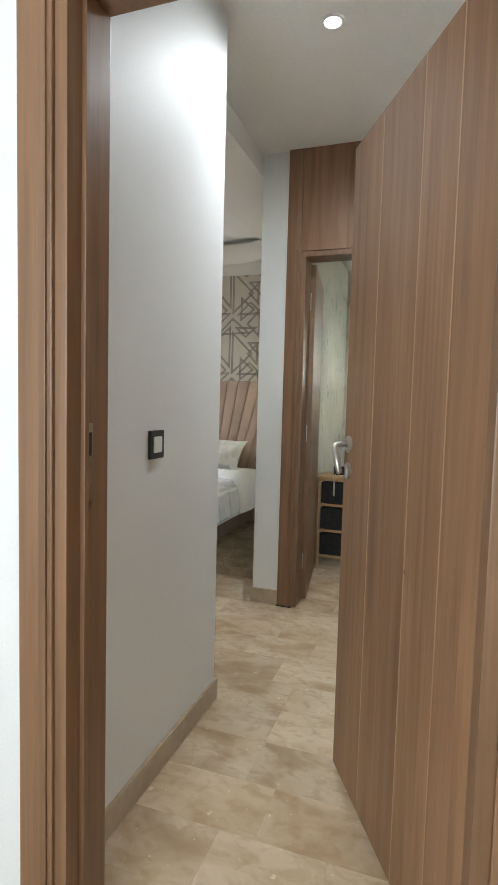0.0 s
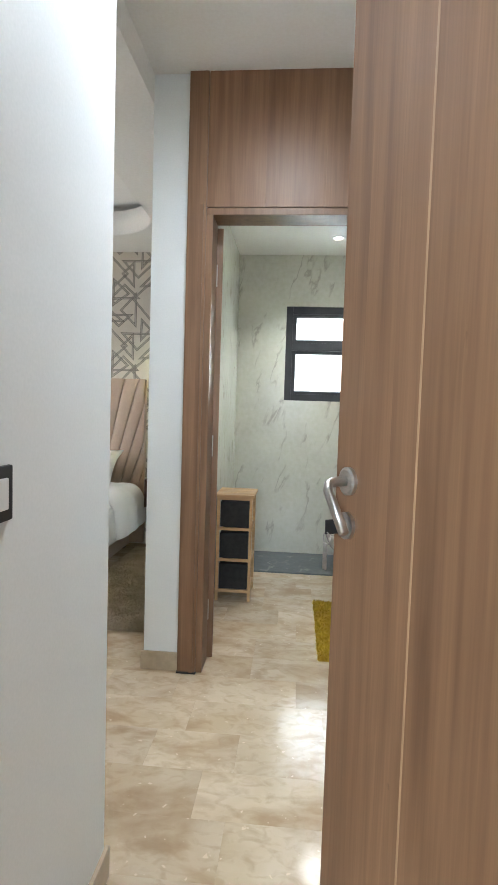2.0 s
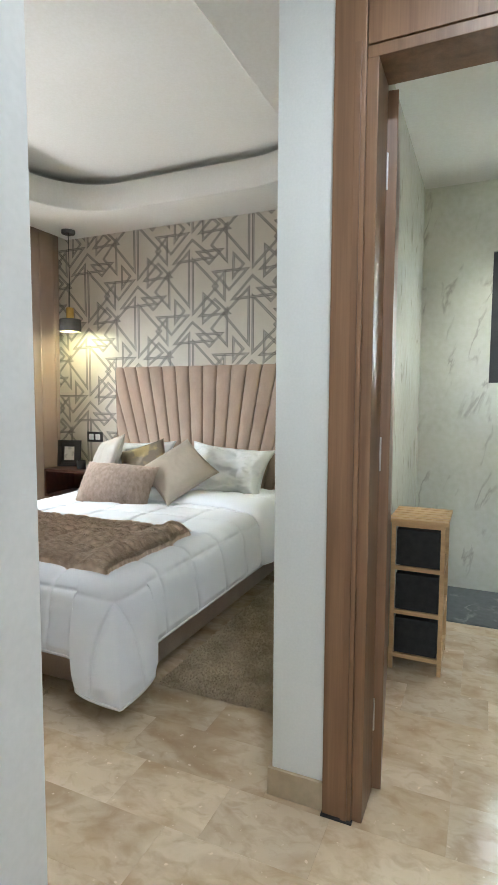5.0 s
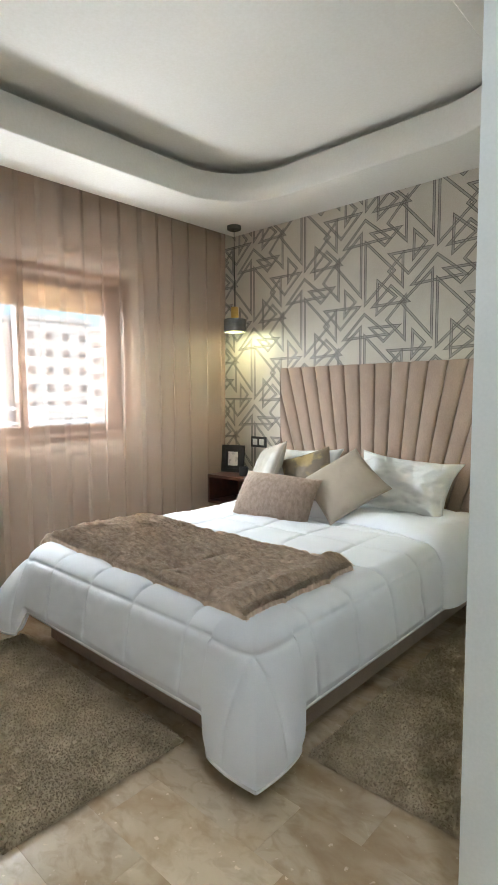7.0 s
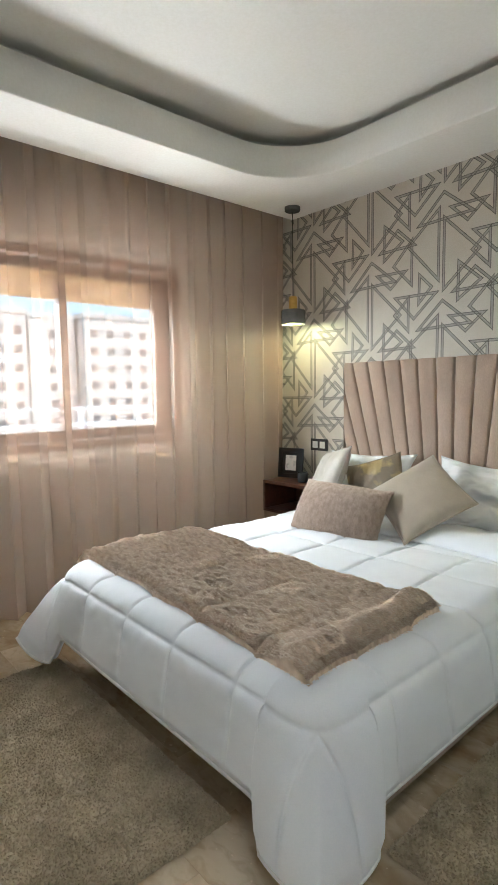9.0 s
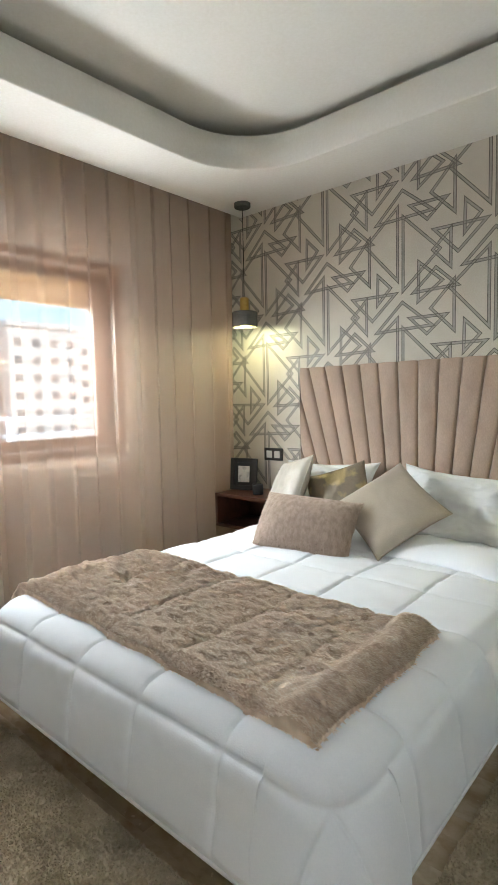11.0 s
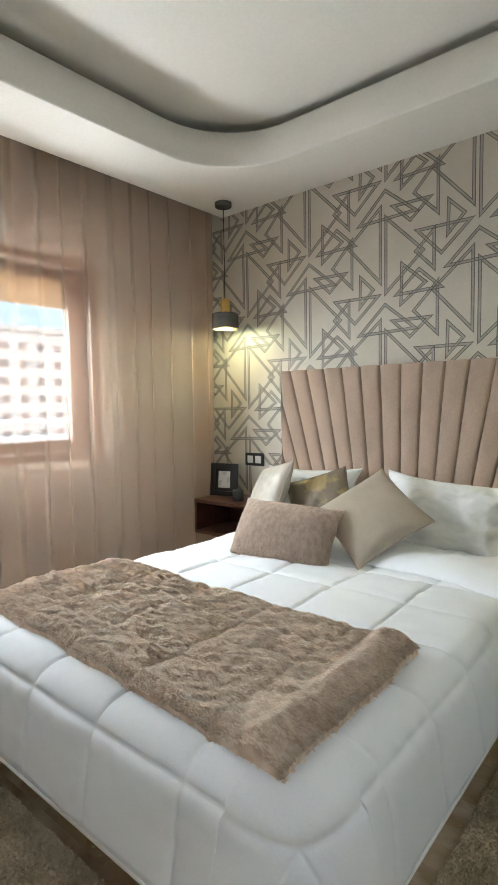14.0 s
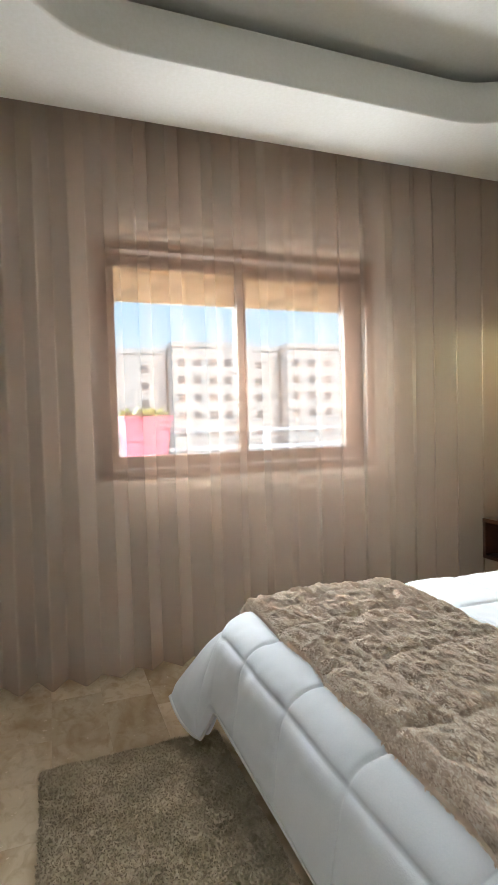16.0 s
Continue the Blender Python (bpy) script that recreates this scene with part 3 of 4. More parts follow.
part("sash_stile", block((-3.83, 2.75, 0.99), (-3.79, WY1 - 0.05, 2.08), 0.003), M_BRONZE, win)
for k in range(6):
    z = 1.87 + 0.043 * k
    part("shutter_slat", block((-3.905, WY0 + 0.04, z), (-3.890, WY1 - 0.04, z + 0.041), 0.004), M_SHUTTER, win)
part("window_sill", block((WW - 0.26, WY0, WZ0 - 0.03), (-3.86, WY1, WZ0), 0.004), M_SKIRT, win)


def curtain_at(u, v):
    """Wave-headed voile: even folds at the track that lean over one another lower down."""
    y = SW + 0.03 + (NW - SW - 0.05) * u
    z = 0.012 + (2.72 - 0.012) * v
    low = 1 - v
    ph = 2 * math.pi * (y - 0.4) / 0.152 + 0.45 * math.sin(y * 5.3) + 0.35 * math.sin(y * 11.7 + 1) + 0.4 * low * math.sin(y * 3.1)
    amp = 0.038 + 0.010 * math.sin(y * 7.9) + 0.010 * low * low
    end = max(0.0, (y - 3.25) / 0.45)
    x = -3.575 + amp * math.sin(ph) + 0.014 * math.sin(y * 2.3 + 2 * low) + 0.085 * end * end * (3 - 2 * min(end, 1.0))
    y += (0.007 + 0.004 * math.sin(y * 4.1 + 1)) * math.sin(2 * ph + 0.5 * math.sin(y * 6)) * min(1.0, 12 * u, 12 * (1 - u))
    return (min(x, -3.43), min(y, NW - 0.012), z + (0.008 * math.sin(y * 9) if v == 0 else 0))


cur = thing("sheer_curtain", I, "rose-beige sheer curtain hanging in soft folds over the window", "curtain")
part("curtain_panel", grid(1000, 24, curtain_at), M_SHEER, cur, smooth=True)
hem = part("hem", grid(620, 1, lambda u, v: Vector(curtain_at(u, 0.0)) + Vector((0.002, 0, 0.035 * v))), M_SHEER, cur, "doubled curtain hem")
part("curtain_track", block((-3.60, SW + 0.02, 2.72), (-3.56, NW - 0.02, 2.75), 0.003), M_WHITEPL, cur, "white ceiling track")
part("track_mount", block((-3.59, SW + 0.1, 2.75), (-3.57, NW - 0.1, 2.80)), M_WHITEPL, cur)


# ---------------------------------------------------------------- bed
CX = -2.075
HALF, FOOT, TOP = 0.80, 1.61, 0.50


def drape(s, t, lift=0.0, puff=None):
    """A cloth over the bed: s across from its middle, t from the headboard end towards the foot (world y)."""
    r = 0.085
    R = 0.19
    a, b = max(0.0, abs(s) - (HALF - R)), max(0.0, (FOOT + R) - t)
    sx = math.copysign(1, s)
    d = math.hypot(a, b)
    cx, cy = min(abs(s), HALF - R), max(t, FOOT + R)
    if d <= R - r:
        p, n = Vector((CX + s, t, TOP)), Vector((0, 0, 1))
    else:
        ux, uy = a / d * sx, -b / d
        corner = min(a, b) / max(a, b)
        am, bmx = SO - (HALF - R), FOOT + R - TO
        q = max(a / am, b / bmx)
        c = min(a / am, b / bmx) / q
        ux0 = R - r
        share = (d - ux0) / (d / q - ux0)
        k = min(1.0, max(0.0, (c - 0.03) / 0.16))
        if s > 0:
            phi = math.atan2(b, a)
            phi += (phi - math.pi / 4) * 0.32 * k * math.sin(math.pi * min(1.0, share))
            ux, uy = math.cos(phi) * sx, -math.sin(phi)
        side = (am if a / am > b / bmx else bmx) - ux0
        d = share * side + share ** 2.2 * (0.50 - side) * (0.55 * k * k * (3 - 2 * k) + 0.45 * c ** 0.8)
        flare = 0.15 + (0.19 if s > 0 else 0.50) * corner
        bend = math.acos(flare)
        arc = r * bend
        if d < arc:
            q = d / r
            out, down = r * math.sin(q), r * (1 - math.cos(q))
            nn = (math.sin(q), math.cos(q))
        else:
            e = d - arc
            out, down = r * math.sin(bend) + e * flare, r * (1 - flare) + e * math.sqrt(1 - flare * flare)
            nn = (math.sqrt(1 - flare * flare), flare)
        p = Vector((CX + sx * cx + ux * (ux0 + out), cy + uy * (ux0 + out), TOP - down))
        n = Vector((ux * nn[0], uy * nn[0], nn[1]))
    return p + n * lift, n


def quilt(s, t):
    qs, qt = 0.307, 0.275
    u, v = (s - 0.80) / qs, (t - 1.61) / qt
    du, dv = abs(u - round(u)) * qs, abs(v - round(v)) * qt
    h = (1 - 0.35 * math.exp(-du / 0.04) - 0.65 * math.exp(-du / 0.007)) * (1 - 0.35 * math.exp(-dv / 0.04) - 0.65 * math.exp(-dv / 0.007))
    near = math.exp(-min(du, dv) / 0.05)
    pucker = noise.noise(Vector((s * 20, t * 20, 6.1))) * near
    return 0.017 * h + 0.005 * pucker + 0.010 * noise.noise(Vector((s * 3.1, t * 3.1, 4.0))) + 0.004 * noise.noise(Vector((s * 9, t * 9, 1.3)))


SO, TO = 1.040, 1.370        # half width of the duvet, its foot end
bed = thing("bed", I, "double bed with a blush velvet base and fluted fan headboard", "bed")
part("bed_base", block((CX - 0.715, 1.725, 0.015), (CX + 0.715, 3.66, 0.30), 0.02, 3), M_VELVET, bed, "blush velvet bed base")
part("mattress", block((CX - 0.735, 1.705, 0.30), (CX + 0.735, 3.64, TOP - 0.012), 0.07, 5), M_LINEN, bed, "white mattress", smooth=True)
for x in (CX - 0.67, CX + 0.67):
    for y in (1.78, 3.58):
        part("foot", block((x - 0.03, y - 0.03, 0.0), (x + 0.03, y + 0.03, 0.016)), M_BLACK, bed)


def headboard():
    x0, x1, z0, z1, yf = -2.845, -1.247, 0.20, 1.462, 3.668
    cx, step, fz = (x0 + x1) / 2, 0.1232, -1.40
    part("headboard_back", block((x0, yf + 0.02, 0.02), (x1, NW - 0.002, z1 - 0.004), 0.012, 3), M_VELVET, bed, "velvet headboard back")
    for i in range(-9, 9):
        o0 = (i + 0.0) * step

        def f(u, v):
            z = z0 + (z1 - z0) * v
            o = o0 + step * u
            x = cx + o * (z - fz) / (z1 - fz)
            g = abs(math.sin(math.pi * u)) ** 0.32
            if v >= 0.999:
                z += 0.004 * g - 0.004
            xx = min(max(x, x0), x1)
            return (xx, yf + 0.016 - 0.021 * g * (1 if v < 0.98 else 0.55), z)
        bm = grid(14, 26, f)
        dead = [q for q in bm.faces if q.calc_area() < 1e-6]
        bmesh.ops.delete(bm, geom=dead, context="FACES")
        if bm.faces:
            part("channel", bm, M_VELVET, bed, smooth=True)
        else:
            bm.free()


headboard()

duvet = thing("duvet", I, "white quilted duvet draped over the bed, its corner touching the floor", "duvet")


def duvet_at(u, v):
    s, t = -SO + 2 * SO * u, TO + (3.30 - TO) * v
    edge = min(1.0, min(u, 1 - u) * 2 * SO / 0.03, v * (3.30 - TO) / 0.03, (1 - v) * (3.30 - TO) / 0.03)
    p, n = drape(s, t, 0.012 + quilt(s, t) * edge)
    if p.z < 0.02:
        p.z = 0.02 + 0.1 * (p.z - 0.02) if p.z > 0 else 0.018
    return p


part("duvet_cover", grid(420, 400, duvet_at), M_DUVET, duvet, smooth=True)
part("duvet_lining", grid(140, 140, lambda u, v: drape((-SO + 0.01 + (2 * SO - 0.02) * u), TO + 0.01 + (3.29 - TO) * v, -0.010)[0]), M_DUVET, duvet, smooth=True)
rim = [duvet_at(k / 60, 0) for k in range(61)]
part("piping", tube(bmesh.new(), rim, 0.006, 6), M_PIPING, duvet, "white piped edge", smooth=True)
for u in (0, 1):
    part("piping", tube(bmesh.new(), [duvet_at(u, k / 60) for k in range(61)], 0.006, 6), M_PIPING, duvet, "white piped edge", smooth=True)

fold = thing("folded_sheet", I, "white turned-back top sheet folded over the duvet", "sheet")


def fold_at(u, v):
    s = -0.96 + 1.99 * u
    t0 = 3.03 + 0.02 * math.sin(s * 6) - 0.30 * max(0.0, s - 0.55)
    t = t0 + (3.60 - t0) * v
    near = min(1.0, max(0.0, (s + 0.35) / 0.6))
    lift = 0.022 + 0.038 * near + (0.004 + 0.018 * near) * math.sin(math.pi * min(1, v * 1.6)) + 0.018 * noise.noise(Vector((s * 5, t * 5, 2))) + 0.007 * noise.noise(Vector((s * 16, t * 11, 5)))
    if v < 0.12:
        a = math.pi * (1 - v / 0.12)
        lift = 0.02 + (lift - 0.02) * (0.5 + 0.5 * math.cos(a))
        t -= 0.032 * math.sin(a)
    return drape(s, t, lift)[0]


part("sheet_cloth", grid(130, 70, fold_at), M_DUVET, fold, smooth=True)


# ---------------------------------------------------------------- throw
throw = thing("fur_throw", I, "brown faux-fur throw spread across the foot of the bed", "blanket")
C00, C10, C11, C01 = Vector((-2.975, 1.755)), Vector((-1.375, 1.685)), Vector((-1.385, 2.35)), Vector((-2.94, 2.37))


def throw_xy(u, v):
    return (C00 * (1 - u) + C10 * u) * (1 - v) + (C01 * (1 - u) + C11 * u) * v


def throw_at(u, v, up=0.0):
    q = throw_xy(u, v)
    wob = 0.018 * noise.noise(Vector((u * 6, v * 4, 7)))
    q = q + Vector((wob if 0.05 < u < 0.95 else wob * 1.6, wob))
    s, t = q.x - CX, q.y
    edge = min(u * 1.66, (1 - u) * 1.66, v * 0.72, (1 - v) * 0.72)
    k = min(1.0, edge / 0.035)
    hem = 0.03 * math.exp(-((v - 0.5) * 0) - ((1 - u) * 1.66 - 0.07) ** 2 / 0.0022)
    lift = 0.022 + quilt(s, t) + 0.032 * k ** 0.5 + hem + 0.012 * noise.noise(Vector((s * 11, t * 15, 3))) * k + 0.012 * noise.noise(Vector((s * 24, t * 44, 8))) * k + up
    if k < 0.02:
        lift = 0.012 + quilt(s, t)
    return drape(s, t, lift)


part("throw_cloth", grid(230, 120, lambda u, v: throw_at(u, v)[0]), M_FUR, throw, smooth=True)


def throw_root(rng):
    u, v = rng.random(), rng.random()
    if rng.random() < 0.12:
        u, v = rng.choice(((u, rng.random() * 0.02), (u, 1 - rng.random() * 0.02), (rng.random() * 0.01, v), (1 - rng.random() * 0.01, v)))
    return throw_at(u, v)


tuft_part("fur", tufts(36000, throw_root, 0.016, 0.0030, 5, 0.5, (3.6, -2.2, 0), 0.9), M_FUR, throw)
tuft_part("fur_tip", tufts(36000, throw_root, 0.018, 0.0026, 6, 0.5, (3.6, -2.2, 0), 0.9), M_FURTIP, throw)


# ---------------------------------------------------------------- pillows
def pillow_bm(w, h, d, wrinkle=0.01, seed=0, pinch=0.07, n=56):
    bm = bmesh.new()
    for side in (1, -1):
        def f(a, b):
            u, v = 2 * a - 1, 2 * b - 1
            x = w / 2 * u * (1 - pinch * (1 - abs(v) ** 2.2) * abs(u) ** 3)
            y = h / 2 * v * (1 - pinch * (1 - abs(u) ** 2.2) * abs(v) ** 3)
            th = d / 2 * max(0.0, (1 - abs(u) ** 2.6) * (1 - abs(v) ** 2.6)) ** 0.5
            th += wrinkle * noise.noise(Vector((u * 2.6 + seed, v * 2.6, side + seed))) * min(1, (1 - abs(u)) * 6, (1 - abs(v)) * 6)
            th += (0.45 if wrinkle > 0.02 else 0.0) * wrinkle * (0.5 - abs(noise.noise(Vector((u * 4 + v * 3 + seed, v * 9 - u * 2, side))))) * min(1, (1 - abs(u)) * 6, (1 - abs(v)) * 6)
            th += 0.5 * wrinkle * noise.noise(Vector((u * 7 + seed, v * 5, side + seed))) * min(1, (1 - abs(u)) * 6, (1 - abs(v)) * 6)
            return (x, y, side * max(th, 0.0))
        g = grid(n, n, f)
        me = bpy.data.meshes.new("tmp")
        g.to_mesh(me)
        g.free()
        bm.from_mesh(me)
        bpy.data.meshes.remove(me)
    bmesh.ops.remove_doubles(bm, verts=bm.verts, dist=0.0004)
    return bm


def pillow(name, m, size, mat, label, seed, wrinkle=0.01, trim="seam", pin=0.07):
    ob = thing(name, m, label, name.split("_")[-1])
    w, h, d = size
    part("cover", pillow_bm(w, h, d, wrinkle, seed, pin), mat, ob, smooth=True)
    pts = []
    for k in range(81):
        q = k / 20
        i, f = int(q) % 4, (q - int(q)) * 2 - 1
        u, v = ((f, -1), (1, f), (-f, 1), (-1, -f))[i]
        pts.append((w / 2 * u * (1 - pin * (1 - abs(v) ** 2.2) * abs(u) ** 3), h / 2 * v * (1 - pin * (1 - abs(u) ** 2.2) * abs(v) ** 3), 0))
    part(trim, tube(bmesh.new(), pts, 0.0035, 6), mat, ob, smooth=True)
    return ob


def stand(x, y, z, lean, turn, spin=0):
    """A pillow on its edge: leaning back, turned about the upright, spun in its own plane."""
    return pose(x, y, z, 0, 0, turn) @ pose(0, 0, 0, 90 - lean, 0, 0) @ pose(0, 0, 0, 0, 0, spin)


pillow("bed_pillow", stand(-1.75, 3.48, 0.685, 30, 0, -4), (0.68, 0.42, 0.17), M_LINEN, "white rumpled bed pillow leaning on the headboard", 3, 0.03, pin=0.15)
pillow("bed_pillow", stand(-2.57, 3.53, 0.69, 26, 0, 2), (0.66, 0.40, 0.15), M_LINEN, "white rumpled bed pillow behind the cushions", 8, 0.024, pin=0.13)
pillow("silver_cushion", stand(-2.66, 3.28, 0.735, 26, -34, 14), (0.40, 0.38, 0.13), M_SILVER, "silver-beige satin cushion leaning on a pillow", 12, 0.005)
pillow("gold_cushion", stand(-2.36, 3.36, 0.70, 26, 10, 20), (0.36, 0.36, 0.13), M_GOLD, "taupe cushion with a gold print", 15, 0.006)
pillow("satin_cushion", stand(-1.97, 3.19, 0.715, 46, 12, 45), (0.41, 0.41, 0.13), M_SATIN, "champagne satin cushion standing on its corner", 19, 0.003)
lumbar = pillow("fur_cushion", stand(-2.31, 2.96, 0.628, 34, 8, -2), (0.54, 0.31, 0.17), M_FURGREY, "taupe ribbed faux-fur lumbar cushion on the duvet", 23, 0.008)


def lumbar_root(rng):
    u, v, side = rng.uniform(-1, 1), rng.uniform(-1, 1), 1
    th = 0.090 * max(0.0, (1 - abs(u) ** 2.6) * (1 - abs(v) ** 2.6)) ** 0.5
    return (0.26 * u, 0.15 * v, th), (0.5 * u ** 3, 0.5 * v ** 3, 1)


tuft_part("fur", tufts(16000, lumbar_root, 0.016, 0.0020, 9, 0.6, (0.5, -2.4, 0), 0.85), M_FURGREY, lumbar)


# ---------------------------------------------------------------- bedside
def nightstand(x0, label):
    ob = thing("nightstand", pose(x0, 3.40, 0.395), label, "nightstand", "wall-hung bedside boxes")
    w, d, h, t = 0.53, NW - 3.40 - 0.002, 0.23, 0.022
    part("top", block((0, 0, h - t), (w, d, h), 0.002), M_WALNUT, ob)
    part("bottom", block((0, 0, 0), (w, d, t), 0.002), M_WALNUT, ob)
    for x in (0, w - t):
        part("side", block((x, 0.001, t), (x + t, d, h - t), 0.001), M_WALNUT, ob)
    part("back", block((t, d - 0.012, t), (w - t, d, h - t)), M_WALNUT, ob)
    return ob


nightstand(-3.39, "dark walnut open bedside box hung on the wallpapered wall")
nightstand(-1.16, "dark walnut open bedside box beside the headboard")

pf = thing("photo_frame", pose(-3.31, 3.60, 0.625, -6, 0, 14), "black photo frame with a small print on the nightstand", "picture frame")
bm = bmesh.new()
for a, b in (((-0.105, 0), (-0.073, 0.225)), ((0.073, 0), (0.105, 0.225)), ((-0.073, 0), (0.073, 0.032)), ((-0.073, 0.193), (0.073, 0.225))):
    cube(bm, (a[0], 0, a[1]), (b[0], 0.018, b[1]), 0.003)
part("frame", bm, M_BLACK, pf)
part("mount", block((-0.073, 0.010, 0.032), (0.073, 0.014, 0.193)), M_BLACK, pf)
part("print", block((-0.045, 0.007, 0.055), (0.045, 0.010, 0.170)), M_PRINT, pf, "pale print")
part("stand", block((-0.02, 0.018, 0.0), (0.02, 0.075, 0.12), 0.003), M_BLACK, pf)

for x, y in ((-3.10, 3.52), (-0.95, 3.52)):
    cn = thing("candle_jar", pose(x, y, 0.625), "small black candle jar on the nightstand", "candle", "black candle jars")
    part("jar", lathe([(0.0, 0), (0.033, 0), (0.036, 0.004), (0.036, 0.068), (0.034, 0.07), (0.031, 0.068), (0.031, 0.045), (0.0, 0.045)]), M_BLACK, cn, smooth=True)
    part("wax", lathe([(0.0, 0.046), (0.0305, 0.046), (0.0, 0.0465)]), M_PRINT, cn)


def pendant(x, y):
    ob = thing("pendant_lamp", pose(x, y, 0), "lit pendant lamp with smoked shade and brass neck", "pendant lamp", "bedside pendants")
    part("canopy", lathe([(0.0, ZS), (0.055, ZS), (0.055, ZS - 0.022), (0.05, ZS - 0.028), (0.0, ZS - 0.028)]), M_SMOKE, ob, "dark ceiling canopy", smooth=False)
    part("cord", tube(bmesh.new(), [(0, 0, ZS - 0.02), (0.001, 0, 2.2), (0, 0, 1.93)], 0.0035, 8), M_BLACK, ob)
    part("neck", lathe([(0.0, 1.945), (0.028, 1.945), (0.030, 1.940), (0.030, 1.862), (0.034, 1.852), (0.0, 1.852)]), M_BRASS, ob, "brass neck")
    part("shade", lathe([(0.022, 1.856), (0.080, 1.852), (0.086, 1.845), (0.088, 1.758), (0.085, 1.750), (0.083, 1.757), (0.081, 1.840), (0.020, 1.846)], closed=True), M_SMOKE, ob, "smoked shade", smooth=False)
    part("reflector", lathe([(0.075, 1.760), (0.070, 1.800), (0.04, 1.83), (0.012, 1.838)]), M_BRASS, ob, smooth=True)
    part("bulb", lathe([(0.0, 1.768), (0.022, 1.776), (0.030, 1.795), (0.024, 1.815), (0.013, 1.835), (0.0, 1.835)]), M_BULB, ob, "lit warm bulb", smooth=True)
    lamp = new("pendant_light", bpy.data.lights.new("pendant_light", "POINT"))
    lamp.data.energy, lamp.data.color, lamp.data.shadow_soft_size = 2.3, (0.97, 1.0, 0.60), 0.03
    lamp.location = (x, y, 1.757)
    return ob


pendant(-3.205, 3.541)
pendant(-0.885, 3.541)


def plate(name, m, n, label, category):
    ob = thing(name, m, label, category)
    w = 0.082 * n if n > 1 else 0.086
    part("cover_plate", block((-w / 2, 0, -0.044), (w / 2, 0.009, 0.044), 0.004), M_BLACK, ob, "black cover plate")
    for k in range(n):
        c = (k - (n - 1) / 2) * 0.070
        part("rocker", block((c - 0.024, -0.004, -0.025), (c + 0.024, 0.002, 0.025), 0.003), M_WHITEPL, ob, "white rocker")
    return ob


plate("wall_socket", pose(-3.135, NW - 0.009, 0.876), 2, "black double switch plate with white inserts on the wallpaper", "switch")
plate("light_switch", pose(-0.383, -0.141, 1.088, 0, 0, 90), 1, "black light switch plate with a white rocker on the white wall", "switch")


def rug(name, x0, x1, y0, y1, mat, label, count, seed, pile, h=0.022):
    ob = thing(name, I, label, "rug")

    def f(u, v):
        x, y = x0 + (x1 - x0) * u, y0 + (y1 - y0) * v
        e = min(u, 1 - u, v, 1 - v)
        k = min(1, e / 0.012)
        return (x + 0.006 * noise.noise(Vector((x * 9, y * 9, 0))), y + 0.006 * noise.noise(Vector((x * 9, y * 9, 5))), 0.002 + h * k + 0.005 * noise.noise(Vector((x * 14, y * 14, 2))) * k)
    part("backing", grid(90, 90, f), mat, ob, smooth=True)

    def root(rng):
        u, v = rng.random(), rng.random()
        if rng.random() < 0.08:
            u, v = rng.choice(((u, rng.random() * 0.012), (u, 1 - rng.random() * 0.012), (rng.random() * 0.01, v), (1 - rng.random() * 0.01, v)))
        return Vector(f(u, v)), (0, 0, 1)
    tuft_part("pile", tufts(count, root, pile, 0.0034, seed, 0.9), mat, ob)
    return ob


rug("shaggy_rug", -2.94, -1.655, 1.0, 1.645, M_RUG, "taupe shaggy rug on stone tiles at the bed foot", 42000, 31, 0.010)
rug("shaggy_rug", -1.27, -0.66, 1.885, 3.55, M_RUG, "taupe shaggy rug on stone tiles along the bedside", 42000, 32, 0.010)


# ---------------------------------------------------------------- doors
def casing(name, m, w, h, label, panel_top=None):
    """Door lining and casings round an opening w wide (inner), h high; front face at y = 0, wall behind it."""
    ob = tagged(new(name), label, "door", kind="structure")
    ob.matrix_basis = m
    c = 0.085
    top = panel_top or h + c
    for x0, x1 in ((-c, 0.0), (w, w + c)):
        part("casing", block((x0, -0.022, 0.004), (x1, 0.0, top), 0.004), M_CASING, ob, "wood laminate casing")
        xa = x0 + 0.055 if x0 < 0 else x0 + 0.012
        part("casing_bead", block((xa, -0.027, 0.004), (xa + 0.018, -0.021, h + 0.01), 0.002), M_CASING, ob)
    for x0, x1 in ((0.0, 0.03), (w - 0.03, w)):
        part("jamb", block((x0, -0.014, 0.003), (x1, 0.13, h - 0.03), 0.003), M_CASING, ob, "wood laminate jamb")
    part("head_jamb", block((0.0, -0.014, h - 0.03), (w, 0.13, h), 0.003), M_CASING, ob)
    for x0 in (-c - 0.002, w - 0.004):
        part("floor_seal", block((x0, -0.030, 0.0), (x0 + c + 0.006, 0.0, 0.006)), M_BLACK, ob)
    return ob


bath_door = casing("door_1", pose(-0.362, 1.50, 0), 0.774, 2.11, "walnut laminate doorway to the bathroom with a panel up to the ceiling", ZV)
nb = 3
for k in range(nb):
    x0, x1 = 0.002 + 0.770 * k / nb, 0.002 + 0.770 * (k + 1) / nb
    part("overpanel", block((x0, -0.018, 2.112), (x1, -0.004, ZV), 0.0008, 1), M_DOOR, bath_door, "walnut laminate panel")
bd = block((0, 0, 0.008), (0.036, 0.72, 2.07), 0.002)
bleaf = part("door_leaf", bd, M_CASING, bath_door, "open bathroom door leaf seen on its edge")
bleaf.matrix_basis = pose(0.021, 0.134, 0, 0, 0, 8)
for z in (0.25, 1.05, 1.85):
    part("hinge", block((0.026, 0.126, z - 0.05), (0.034, 0.134, z + 0.05), 0.002), M_STEEL, bath_door, "steel hinge")

